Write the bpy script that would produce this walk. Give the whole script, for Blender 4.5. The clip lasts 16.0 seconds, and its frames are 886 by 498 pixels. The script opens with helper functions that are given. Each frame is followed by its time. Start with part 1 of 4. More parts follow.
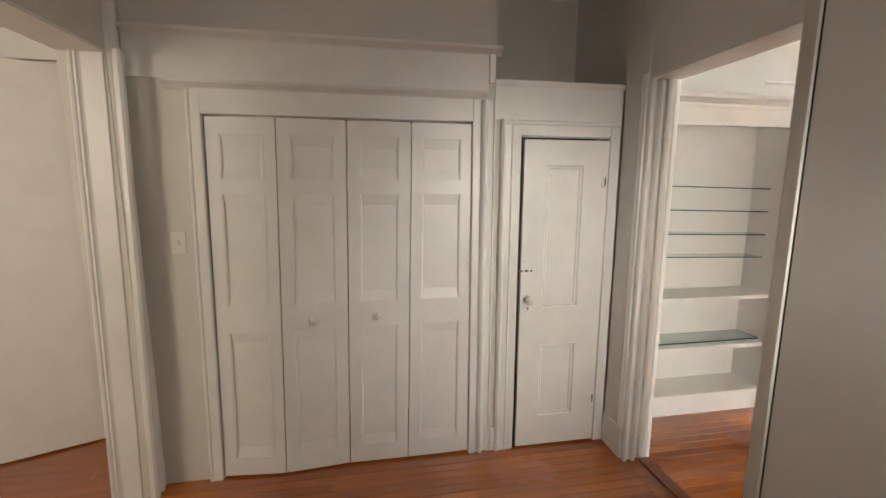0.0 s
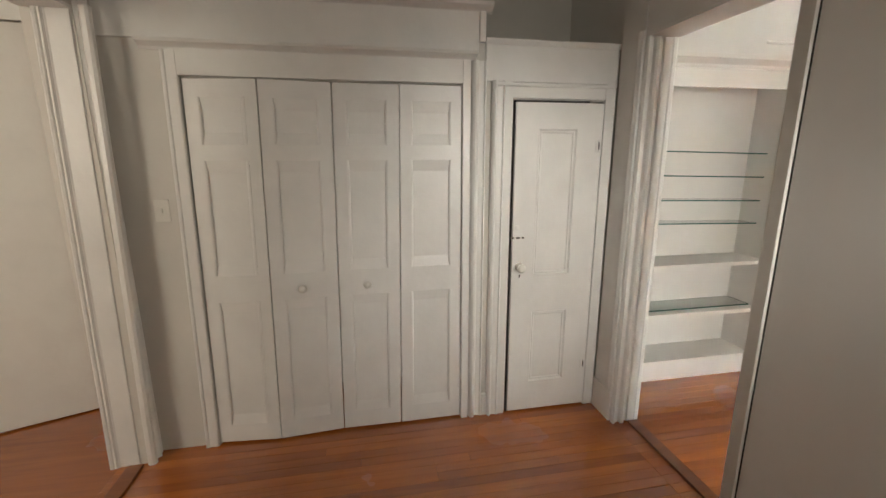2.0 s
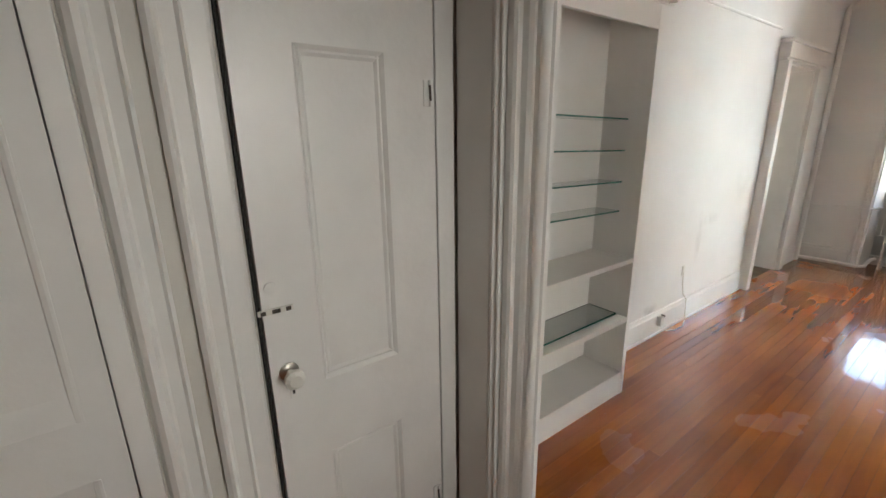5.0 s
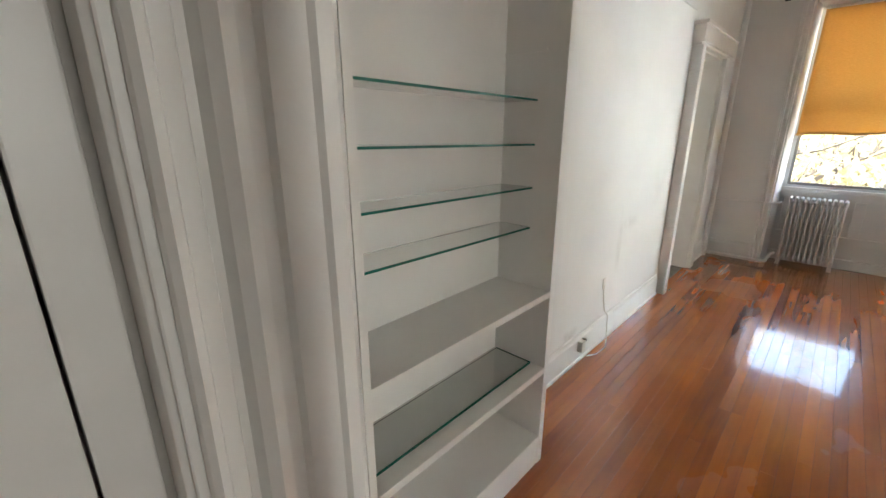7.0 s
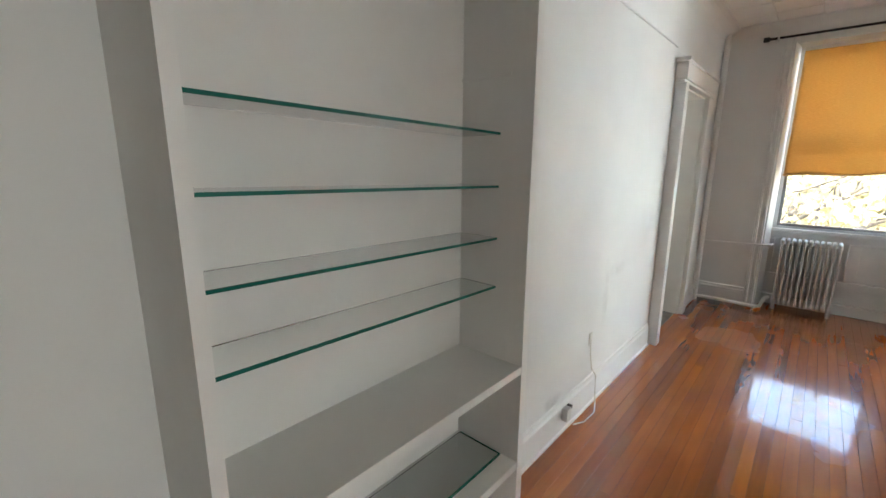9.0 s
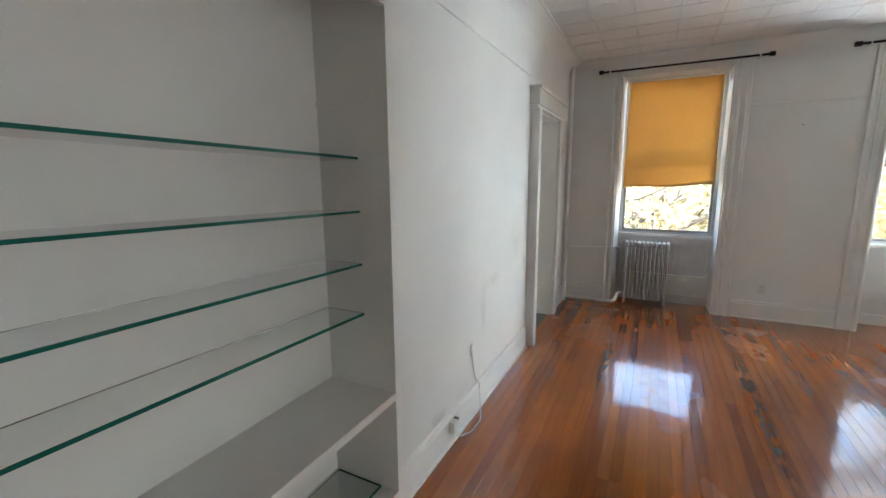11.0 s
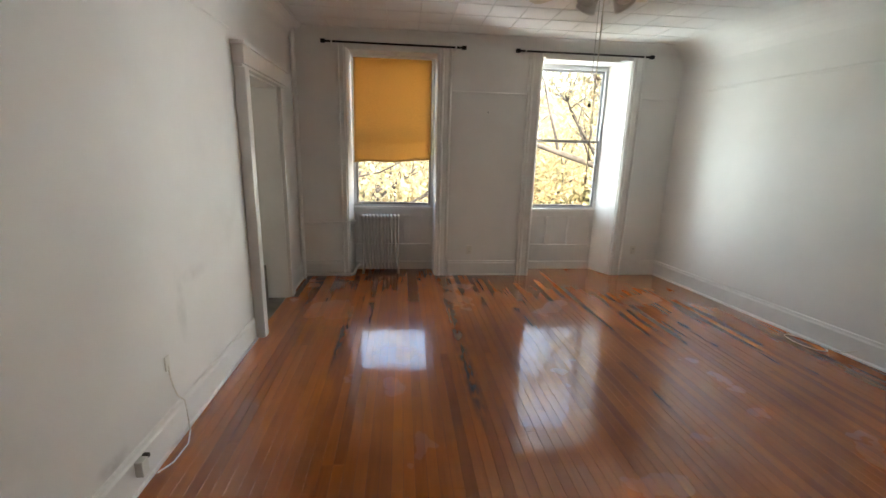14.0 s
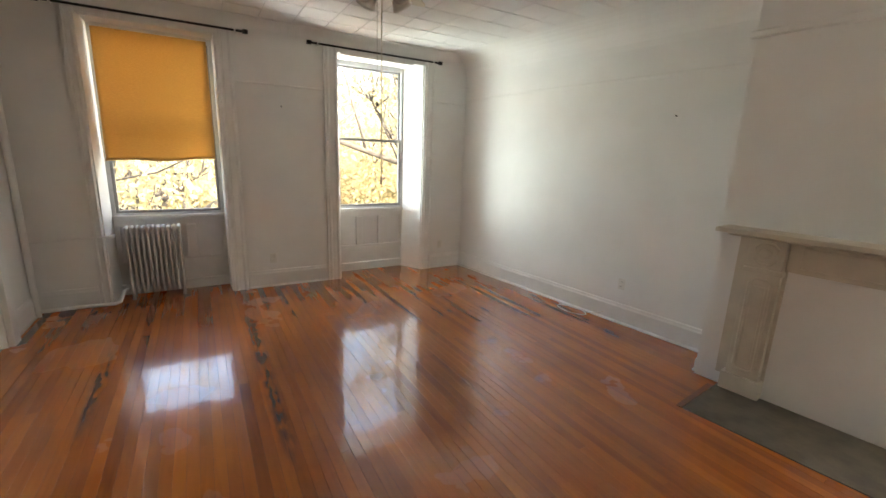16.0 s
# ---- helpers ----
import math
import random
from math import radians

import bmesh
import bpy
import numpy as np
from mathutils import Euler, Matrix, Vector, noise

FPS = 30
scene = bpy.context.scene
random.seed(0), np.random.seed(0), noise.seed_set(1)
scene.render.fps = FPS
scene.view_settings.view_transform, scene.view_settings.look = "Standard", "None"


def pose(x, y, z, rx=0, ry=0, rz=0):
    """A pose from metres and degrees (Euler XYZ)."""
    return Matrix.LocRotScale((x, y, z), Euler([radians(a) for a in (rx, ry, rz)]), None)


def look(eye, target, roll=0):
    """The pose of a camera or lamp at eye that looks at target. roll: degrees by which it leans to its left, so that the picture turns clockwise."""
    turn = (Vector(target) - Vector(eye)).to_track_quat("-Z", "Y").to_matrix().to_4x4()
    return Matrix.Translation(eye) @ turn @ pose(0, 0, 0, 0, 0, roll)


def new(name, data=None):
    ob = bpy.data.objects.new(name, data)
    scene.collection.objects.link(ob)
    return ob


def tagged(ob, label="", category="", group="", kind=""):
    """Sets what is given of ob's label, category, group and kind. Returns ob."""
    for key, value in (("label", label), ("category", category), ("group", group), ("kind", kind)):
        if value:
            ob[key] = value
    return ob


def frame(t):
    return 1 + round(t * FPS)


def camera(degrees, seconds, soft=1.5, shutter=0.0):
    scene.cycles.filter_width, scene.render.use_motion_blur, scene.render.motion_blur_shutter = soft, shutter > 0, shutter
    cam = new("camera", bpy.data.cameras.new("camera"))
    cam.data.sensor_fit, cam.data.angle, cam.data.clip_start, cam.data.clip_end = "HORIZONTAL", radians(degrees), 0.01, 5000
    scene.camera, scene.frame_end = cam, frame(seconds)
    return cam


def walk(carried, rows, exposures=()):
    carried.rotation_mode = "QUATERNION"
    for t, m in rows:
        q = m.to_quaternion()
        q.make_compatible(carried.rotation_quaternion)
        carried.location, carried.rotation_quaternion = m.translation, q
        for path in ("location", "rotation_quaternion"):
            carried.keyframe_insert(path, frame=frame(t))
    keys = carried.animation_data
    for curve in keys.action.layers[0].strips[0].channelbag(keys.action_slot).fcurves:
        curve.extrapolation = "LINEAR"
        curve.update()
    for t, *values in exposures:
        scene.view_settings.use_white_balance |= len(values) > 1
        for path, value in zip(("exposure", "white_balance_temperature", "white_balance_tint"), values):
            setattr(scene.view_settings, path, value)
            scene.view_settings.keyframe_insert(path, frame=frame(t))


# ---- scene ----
cam = camera(93.7, 16.0)
PATH = [
    (0, (0.255, 0.257, 1.686), (0.6, 2.203, 1.382), 0.2),
    (0.5, (0.262, 0.253, 1.669), (0.479, 2.208, 1.306), 0.2),
    (1, (0.26, 0.247, 1.658), (0.445, 2.199, 1.264), 0.0),
    (1.5, (0.26, 0.242, 1.66), (0.502, 2.184, 1.25), -0.0),
    (2, (0.296, 0.274, 1.647), (0.651, 2.194, 1.217), -0.2),
    (2.5, (0.379, 0.451, 1.647), (0.843, 2.347, 1.215), -0.5),
    (3, (0.402, 0.678, 1.647), (1.003, 2.534, 1.204), -0.6),
    (3.5, (0.552, 0.889, 1.632), (1.29, 2.69, 1.171), -0.5),
    (4, (0.706, 1.086, 1.629), (1.575, 2.823, 1.15), -0.6),
    (4.5, (0.82, 1.366, 1.605), (1.831, 3.019, 1.11), -0.6),
    (5, (0.957, 1.562, 1.595), (2.086, 3.126, 1.067), -0.9),
    (5.2, (1.017, 1.627, 1.59), (2.206, 3.141, 1.05), -0.8),
    (7.5, (1.828, 2.061, 1.568), (3.226, 3.374, 1.001), -0.1),
    (8, (1.921, 2.123, 1.561), (3.313, 3.465, 1.048), 0.2),
    (10.3, (2.095, 2.062, 1.606), (3.73, 3.174, 1.304), -0.3),
    (10.5, (2.097, 2.055, 1.609), (3.767, 3.11, 1.296), -0.4),
    (11, (2.113, 2.05, 1.604), (3.87, 2.942, 1.264), -0.5),
    (11.5, (2.137, 2.039, 1.6), (3.962, 2.771, 1.233), -0.4),
    (12, (2.173, 2.015, 1.592), (4.051, 2.579, 1.199), -0.4),
    (12.5, (2.203, 1.991, 1.584), (4.12, 2.381, 1.167), -0.1),
    (13, (2.248, 1.955, 1.571), (4.189, 2.172, 1.139), 0.2),
    (13.5, (2.311, 1.93, 1.555), (4.263, 1.947, 1.119), 0.8),
    (14, (2.363, 1.809, 1.619), (4.3, 1.612, 1.161), 1.5),
    (14.5, (2.367, 1.72, 1.649), (4.27, 1.316, 1.185), 1.9),
    (15, (2.418, 1.676, 1.644), (4.266, 1.067, 1.185), 2.0),
    (15.5, (2.465, 1.672, 1.655), (4.233, 0.855, 1.198), 2.0),
    (16, (2.485, 1.625, 1.632), (4.166, 0.634, 1.191), 2.1),
]
walk(cam, [(t, look(eye, target, roll)) for t, eye, target, roll in PATH],
     exposures=[(0.0, 6.3, 6950, 10), (1.5, 6.28, 6900, 9), (3.0, 5.98, 6600, 7), (4.0, 5.72, 6600, 8), (5.2, 5.6, 6500, 8),
                (7.5, 5.52, 6450, 6), (10.5, 5.26, 5950, 5), (12.0, 4.96, 6150, 6), (13.0, 4.76, 6600, 10), (14.2, 4.72, 6850, 10), (15.2, 4.87, 7050, 10),
                (16.0, 4.97, 7200, 10)])

# ---- world and large lights ----
world = bpy.data.worlds.new("sky")
scene.world = world
world.use_nodes = True
wn = world.node_tree
sky = wn.nodes.new("ShaderNodeTexSky")
sky.sky_type = "NISHITA"
sky.sun_disc = False
sky.sun_elevation = radians(38)
sky.sun_rotation = radians(240)
sky.air_density = 1.0
sky.dust_density = 8.0
sky.ozone_density = 0.4
background = wn.nodes["Background"]
background.inputs["Strength"].default_value = 0.078
wn.links.new(sky.outputs["Color"], background.inputs["Color"])


def lamp(name, kind, place, target, energy, colour, size=1.0, size_y=None):
    data = bpy.data.lights.new(name, kind)
    data.energy, data.color = energy, colour
    if kind == "AREA":
        data.shape, data.size, data.size_y = "RECTANGLE", size, size_y or size
    ob = new(name, data)
    ob.matrix_world = look(place, target)
    return ob


sun = lamp("sun", "SUN", (-6, -7, 14), (5, 0, 0), 0.6, (1.0, 0.95, 0.88))
sun.data.angle = radians(12)
# daylight that falls aslant through the tall windows onto the long walls
lamp("window_daylight", "AREA", (9.3, -2.4, 1.9), (5.0, 3.0, 1.2), 9.0, (0.95, 0.98, 1.0), 1.1, 1.6)
lamp("window_daylight", "AREA", (9.3, 0.85, 1.25), (6.2, -1.85, 0.95), 3.1, (0.80, 0.97, 1.0), 1.1, 1.4)
# unseen fill lamp, added in an opening beside the chimney to light the bookcase
lamp("unseen_south_fill", "AREA", (2.22, -2.42, 1.35), (2.5, 1.0, 1.25), 1.65, (1.0, 0.97, 0.93), 0.26, 1.9)
# unseen fill lamps added in the hall to light the closet wall
lamp("hall_fill", "AREA", (1.45, -1.3, 2.5), (1.15, 2.6, 1.1), 0.17, (1.0, 0.96, 0.90), 0.35)
spot = lamp("hall_spot_fill", "SPOT", (1.66, 0.0, 1.75), (1.25, 2.6, 1.1), 2.3, (1.0, 0.97, 0.92))
spot.data.spot_size, spot.data.spot_blend, spot.data.shadow_soft_size = radians(58), 1.0, 0.32
lamp("side_room_lamp", "AREA", (-2.7, 0.3, 2.0), (-0.5, 2.3, 1.3), 0.45, (1.0, 0.90, 0.77), 0.9, 1.4)
lamp("small_room_fill", "AREA", (5.7, 5.0, 1.9), (6.9, 3.4, 0.6), 0.3, (1.0, 0.92, 0.82), 0.8, 1.2)

# ---- materials ----


def material(name, colour, rough=0.6, metal=0.0, vary=0.08, scale=6.0, fine=60.0, bump=0.15, coat=0.0, spec=0.5):
    """A plain surface: two scales of colour change and a fine relief, in object space."""
    m = bpy.data.materials.new(name)
    m.use_nodes = True
    nt = m.node_tree
    b = nt.nodes["Principled BSDF"]
    tex = nt.nodes.new("ShaderNodeTexCoord")
    big, small = nt.nodes.new("ShaderNodeTexNoise"), nt.nodes.new("ShaderNodeTexNoise")
    big.inputs["Scale"].default_value, big.inputs["Detail"].default_value = scale, 5
    small.inputs["Scale"].default_value, small.inputs["Detail"].default_value = fine, 3
    for n in (big, small):
        nt.links.new(tex.outputs["Object"], n.inputs["Vector"])
    mix = nt.nodes.new("ShaderNodeMix")
    mix.data_type = "RGBA"
    dark = [c * (1 - 2 * vary) for c in colour]
    mix.inputs["A"].default_value = (*dark, 1)
    mix.inputs["B"].default_value = (*colour, 1)
    ramp = nt.nodes.new("ShaderNodeMapRange")
    ramp.inputs["From Min"].default_value, ramp.inputs["From Max"].default_value = 0.3, 0.6
    nt.links.new(big.outputs["Fac"], ramp.inputs["Value"])
    nt.links.new(ramp.outputs["Result"], mix.inputs["Factor"])
    nt.links.new(mix.outputs["Result"], b.inputs["Base Color"])
    rr = nt.nodes.new("ShaderNodeMapRange")
    rr.inputs["To Min"].default_value, rr.inputs["To Max"].default_value = max(rough - 0.1, 0.02), min(rough + 0.1, 1)
    nt.links.new(small.outputs["Fac"], rr.inputs["Value"])
    nt.links.new(rr.outputs["Result"], b.inputs["Roughness"])
    bp = nt.nodes.new("ShaderNodeBump")
    bp.inputs["Strength"].default_value, bp.inputs["Distance"].default_value = bump, 0.004
    add = nt.nodes.new("ShaderNodeMath")
    add.operation = "ADD"
    nt.links.new(big.outputs["Fac"], add.inputs[0])
    nt.links.new(small.outputs["Fac"], add.inputs[1])
    nt.links.new(add.outputs["Value"], bp.inputs["Height"])
    nt.links.new(bp.outputs["Normal"], b.inputs["Normal"])
    b.inputs["Metallic"].default_value = metal
    b.inputs["Coat Weight"].default_value = coat
    b.inputs["Specular IOR Level"].default_value = spec
    return m


WALL = material("wall_paint", (0.80, 0.79, 0.76), 0.62, vary=0.03, scale=1.7, fine=45, bump=0.12)
WALLN = material("scuffed_wall_paint", (0.80, 0.79, 0.76), 0.62, vary=0.03, scale=1.7, fine=45, bump=0.12)


def scuff(m, spots):
    """Grey smudges rubbed onto a painted wall: spots of x, z, half width, half height, strength."""
    nt = m.node_tree
    b = nt.nodes["Principled BSDF"]
    old = b.inputs["Base Color"].links[0].from_socket
    geo, rag = nt.nodes.new("ShaderNodeNewGeometry"), nt.nodes.new("ShaderNodeTexNoise")
    rag.inputs["Scale"].default_value, rag.inputs["Detail"].default_value = 5.0, 6
    nt.links.new(geo.outputs["Position"], rag.inputs["Vector"])
    total = None
    for x, z, w, h, k in spots:
        mp = nt.nodes.new("ShaderNodeMapping")
        mp.vector_type = "POINT"
        mp.inputs["Location"].default_value = (-x / w, 0, -z / h)
        mp.inputs["Scale"].default_value = (1 / w, 0, 1 / h)
        nt.links.new(geo.outputs["Position"], mp.inputs["Vector"])
        ln = nt.nodes.new("ShaderNodeVectorMath")
        ln.operation = "LENGTH"
        nt.links.new(mp.outputs["Vector"], ln.inputs[0])
        fade = nt.nodes.new("ShaderNodeMapRange")
        fade.inputs["From Min"].default_value, fade.inputs["From Max"].default_value = 1.0, 0.2
        fade.inputs["To Max"].default_value = k
        nt.links.new(ln.outputs["Value"], fade.inputs["Value"])
        if total is None:
            total = fade.outputs["Result"]
        else:
            mx = nt.nodes.new("ShaderNodeMath")
            mx.operation = "MAXIMUM"
            nt.links.new(total, mx.inputs[0])
            nt.links.new(fade.outputs["Result"], mx.inputs[1])
            total = mx.outputs["Value"]
    cut = nt.nodes.new("ShaderNodeMapRange")
    cut.inputs["From Min"].default_value, cut.inputs["From Max"].default_value = 0.38, 0.62
    nt.links.new(rag.outputs["Fac"], cut.inputs["Value"])
    fac = nt.nodes.new("ShaderNodeMath")
    fac.operation = "MULTIPLY"
    nt.links.new(total, fac.inputs[0])
    nt.links.new(cut.outputs["Result"], fac.inputs[1])
    mix = nt.nodes.new("ShaderNodeMix")
    mix.data_type = "RGBA"
    nt.links.new(fac.outputs["Value"], mix.inputs["Factor"])
    nt.links.new(old, mix.inputs["A"])
    mix.inputs["B"].default_value = (0.34, 0.32, 0.29, 1)
    nt.links.new(mix.outputs["Result"], b.inputs["Base Color"])


scuff(WALLN, [(4.74, 0.74, 0.06, 0.26, 0.40), (4.92, 0.86, 0.20, 0.06, 0.35), (4.05, 0.24, 0.12, 0.06, 0.8), (3.6, 0.6, 0.3, 0.3, 0.12), (5.5, 1.1, 0.25, 0.2, 0.12)])
TRIM = material("trim_paint", (0.80, 0.79, 0.76), 0.36, vary=0.03, scale=5, fine=30, bump=0.22)
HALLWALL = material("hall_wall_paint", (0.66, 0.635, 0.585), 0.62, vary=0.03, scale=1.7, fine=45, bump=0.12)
CEILING = material("ceiling_paint", (0.80, 0.79, 0.77), 0.7, vary=0.03, scale=2, fine=40, bump=0.1)
SHELF = material("shelf_paint", (0.80, 0.785, 0.75), 0.45, vary=0.02, scale=4, fine=50, bump=0.1)
STONE = material("mantel_paint", (0.62, 0.57, 0.47), 0.5, vary=0.08, scale=5, fine=40, bump=0.2)
SLATE = material("hearth_slate", (0.17, 0.15, 0.115), 0.6, vary=0.2, scale=7, fine=70, bump=0.3)
IRON = material("radiator_paint", (0.64, 0.63, 0.60), 0.4, vary=0.05, scale=9, fine=60, bump=0.25)
BLACK = material("black_metal", (0.012, 0.011, 0.010), 0.42, vary=0.1, scale=20, fine=90, bump=0.1, metal=0.4)
CHROME = material("dull_metal", (0.42, 0.40, 0.36), 0.35, metal=0.9, vary=0.2, scale=30, fine=120)
OLDMETAL = material("old_metal", (0.10, 0.085, 0.07), 0.5, metal=0.6, vary=0.3, scale=60, fine=150)
PLASTIC = material("ivory_plastic", (0.72, 0.70, 0.64), 0.4, vary=0.03, scale=20, fine=90, bump=0.05)
CABLE = material("cable_white", (0.7, 0.66, 0.58), 0.5, vary=0.1, scale=30)
DARK = material("dark_gap_shade", (0.02, 0.018, 0.015), 0.8, vary=0.1)
SASH = material("sash_paint", (0.70, 0.73, 0.75), 0.4, vary=0.04, scale=8, fine=50)
SCREEN = material("aluminium_frame", (0.36, 0.37, 0.38), 0.45, vary=0.06, scale=15, fine=80, metal=0.3)
BLADE = material("fan_blade", (0.72, 0.66, 0.52), 0.4, vary=0.06, scale=5, fine=60)
BARK = material("bark", (0.10, 0.092, 0.085), 0.9, vary=0.3, scale=8, fine=40, bump=0.6)
GRASS = material("ground_far", (0.16, 0.15, 0.11), 0.95, vary=0.3, scale=0.8, fine=8)


def wood(name, light, dark, coat=0.95):
    """Varnished strip flooring: each board its own tone, grain along x."""
    m = bpy.data.materials.new(name)
    m.use_nodes = True
    nt = m.node_tree
    b = nt.nodes["Principled BSDF"]
    tex = nt.nodes.new("ShaderNodeTexCoord")
    info = nt.nodes.new("ShaderNodeObjectInfo")
    geo = nt.nodes.new("ShaderNodeNewGeometry")
    stretch = nt.nodes.new("ShaderNodeMapping")
    stretch.inputs["Scale"].default_value = (1.0, 13, 8)
    nt.links.new(geo.outputs["Position"], stretch.inputs["Vector"])
    jump = nt.nodes.new("ShaderNodeVectorMath")
    jump.operation = "ADD"
    spread = nt.nodes.new("ShaderNodeMath")
    spread.operation = "MULTIPLY"
    spread.inputs[1].default_value = 37.0
    nt.links.new(info.outputs["Random"], spread.inputs[0])
    nt.links.new(stretch.outputs["Vector"], jump.inputs[0])
    nt.links.new(spread.outputs["Value"], jump.inputs[1])
    grain = nt.nodes.new("ShaderNodeTexNoise")
    grain.inputs["Scale"].default_value, grain.inputs["Detail"].default_value = 2.2, 3
    grain.inputs["Distortion"].default_value = 0.6
    nt.links.new(jump.outputs["Vector"], grain.inputs["Vector"])
    wear = nt.nodes.new("ShaderNodeTexNoise")
    wear.inputs["Scale"].default_value, wear.inputs["Detail"].default_value = 1.3, 4
    nt.links.new(geo.outputs["Position"], wear.inputs["Vector"])
    tone = nt.nodes.new("ShaderNodeMath")
    tone.operation = "MULTIPLY_ADD"
    tone.inputs[1].default_value = 0.34
    nt.links.new(info.outputs["Random"], tone.inputs[0])
    half = nt.nodes.new("ShaderNodeMath")
    half.operation = "MULTIPLY"
    half.inputs[1].default_value = 0.42
    nt.links.new(grain.outputs["Fac"], half.inputs[0])
    nt.links.new(half.outputs["Value"], tone.inputs[2])
    ramp = nt.nodes.new("ShaderNodeValToRGB")
    ramp.color_ramp.elements[0].position, ramp.color_ramp.elements[0].color = 0.06, (*dark, 1)
    ramp.color_ramp.elements[1].position, ramp.color_ramp.elements[1].color = 0.64, (*light, 1)
    nt.links.new(tone.outputs["Value"], ramp.inputs["Fac"])
    stain = nt.nodes.new("ShaderNodeMix")
    stain.data_type = "RGBA"
    stain.blend_type = "MULTIPLY"
    wr = nt.nodes.new("ShaderNodeMapRange")
    wr.inputs["From Min"].default_value, wr.inputs["From Max"].default_value = 0.58, 0.4
    wr.inputs["To Max"].default_value = 0.35
    nt.links.new(wear.outputs["Fac"], wr.inputs["Value"])
    nt.links.new(wr.outputs["Result"], stain.inputs["Factor"])
    nt.links.new(ramp.outputs["Color"], stain.inputs["A"])
    stain.inputs["B"].default_value = (0.55, 0.42, 0.33, 1)
    # two long dark streaks where boards have splintered and taken water
    where = nt.nodes.new("ShaderNodeSeparateXYZ")
    nt.links.new(geo.outputs["Position"], where.inputs["Vector"])
    rag = nt.nodes.new("ShaderNodeTexNoise")
    rag.inputs["Scale"].default_value, rag.inputs["Detail"].default_value = 7.0, 4
    ragmap = nt.nodes.new("ShaderNodeMapping")
    ragmap.inputs["Scale"].default_value = (0.8, 3.5, 1)
    nt.links.new(geo.outputs["Position"], ragmap.inputs["Vector"])
    nt.links.new(ragmap.outputs["Vector"], rag.inputs["Vector"])

    def calc(op, p, q):
        n = nt.nodes.new("ShaderNodeMath")
        n.operation = op
        for k, v in enumerate((p, q)):
            if isinstance(v, (int, float)):
                n.inputs[k].default_value = v
            else:
                nt.links.new(v, n.inputs[k])
        return n.outputs["Value"]

    def span(value, lo, hi, soft):
        up = nt.nodes.new("ShaderNodeMapRange")
        up.inputs["From Min"].default_value, up.inputs["From Max"].default_value = lo - soft, lo + soft
        dn = nt.nodes.new("ShaderNodeMapRange")
        dn.inputs["From Min"].default_value, dn.inputs["From Max"].default_value = hi + soft, hi - soft
        nt.links.new(value, up.inputs["Value"])
        nt.links.new(value, dn.inputs["Value"])
        return calc("MULTIPLY", up.outputs["Result"], dn.outputs["Result"])

    sx, sy = where.outputs["X"], where.outputs["Y"]
    streak = calc("MAXIMUM", calc("MULTIPLY", span(sy, 2.31, 2.37, 0.02), span(sx, 5.35, 6.45, 0.25)),
                  calc("MAXIMUM", calc("MULTIPLY", span(sy, 1.27, 1.34, 0.02), span(sx, 4.6, 6.8, 0.3)),
                       calc("MULTIPLY", span(sy, 0.02, 0.05, 0.02), span(sx, 4.4, 5.2, 0.3))))
    ragged = nt.nodes.new("ShaderNodeMapRange")
    ragged.inputs["From Min"].default_value, ragged.inputs["From Max"].default_value = 0.42, 0.56
    nt.links.new(rag.outputs["Fac"], ragged.inputs["Value"])
    dark_mask = calc("MULTIPLY", streak, ragged.outputs["Result"])
    burnt = nt.nodes.new("ShaderNodeMix")
    burnt.data_type = "RGBA"
    nt.links.new(calc("MULTIPLY", dark_mask, 0.85), burnt.inputs["Factor"])
    nt.links.new(stain.outputs["Result"], burnt.inputs["A"])
    burnt.inputs["B"].default_value = (0.03, 0.02, 0.014, 1)
    nt.links.new(burnt.outputs["Result"], b.inputs["Base Color"])
    rr = nt.nodes.new("ShaderNodeMapRange")
    rr.inputs["From Min"].default_value, rr.inputs["From Max"].default_value = 0.3, 0.7
    rr.inputs["To Min"].default_value, rr.inputs["To Max"].default_value = 0.16, 0.30
    nt.links.new(wear.outputs["Fac"], rr.inputs["Value"])
    nt.links.new(rr.outputs["Result"], b.inputs["Roughness"])
    # slow waves of the old varnish over the fine grain
    wave = nt.nodes.new("ShaderNodeTexNoise")
    wave.inputs["Scale"].default_value, wave.inputs["Detail"].default_value = 9, 3
    along = nt.nodes.new("ShaderNodeMapping")
    along.inputs["Scale"].default_value = (0.55, 1.6, 1)
    nt.links.new(geo.outputs["Position"], along.inputs["Vector"])
    nt.links.new(along.outputs["Vector"], wave.inputs["Vector"])
    mixh = nt.nodes.new("ShaderNodeMath")
    mixh.operation = "MULTIPLY_ADD"
    mixh.inputs[1].default_value = 0.1
    nt.links.new(grain.outputs["Fac"], mixh.inputs[0])
    rough_wave = calc("ADD", wave.outputs["Fac"], calc("MULTIPLY", calc("MULTIPLY", streak, rag.outputs["Fac"]), 5.0))
    nt.links.new(rough_wave, mixh.inputs[2])
    bp = nt.nodes.new("ShaderNodeBump")
    bp.inputs["Strength"].default_value, bp.inputs["Distance"].default_value = 0.035, 0.003
    nt.links.new(mixh.outputs["Value"], bp.inputs["Height"])
    nt.links.new(bp.outputs["Normal"], b.inputs["Normal"])
    b.inputs["Coat Weight"].default_value = coat
    b.inputs["Coat Roughness"].default_value = 0.07
    b.inputs["Coat IOR"].default_value = 1.62
    b.inputs["Specular IOR Level"].default_value = 0.3
    return m


OAK = wood("varnished_floor_board", (0.56, 0.165, 0.020), (0.23, 0.056, 0.008))
SADDLE = wood("threshold_wood", (0.30, 0.105, 0.034), (0.12, 0.04, 0.014), 0.3)


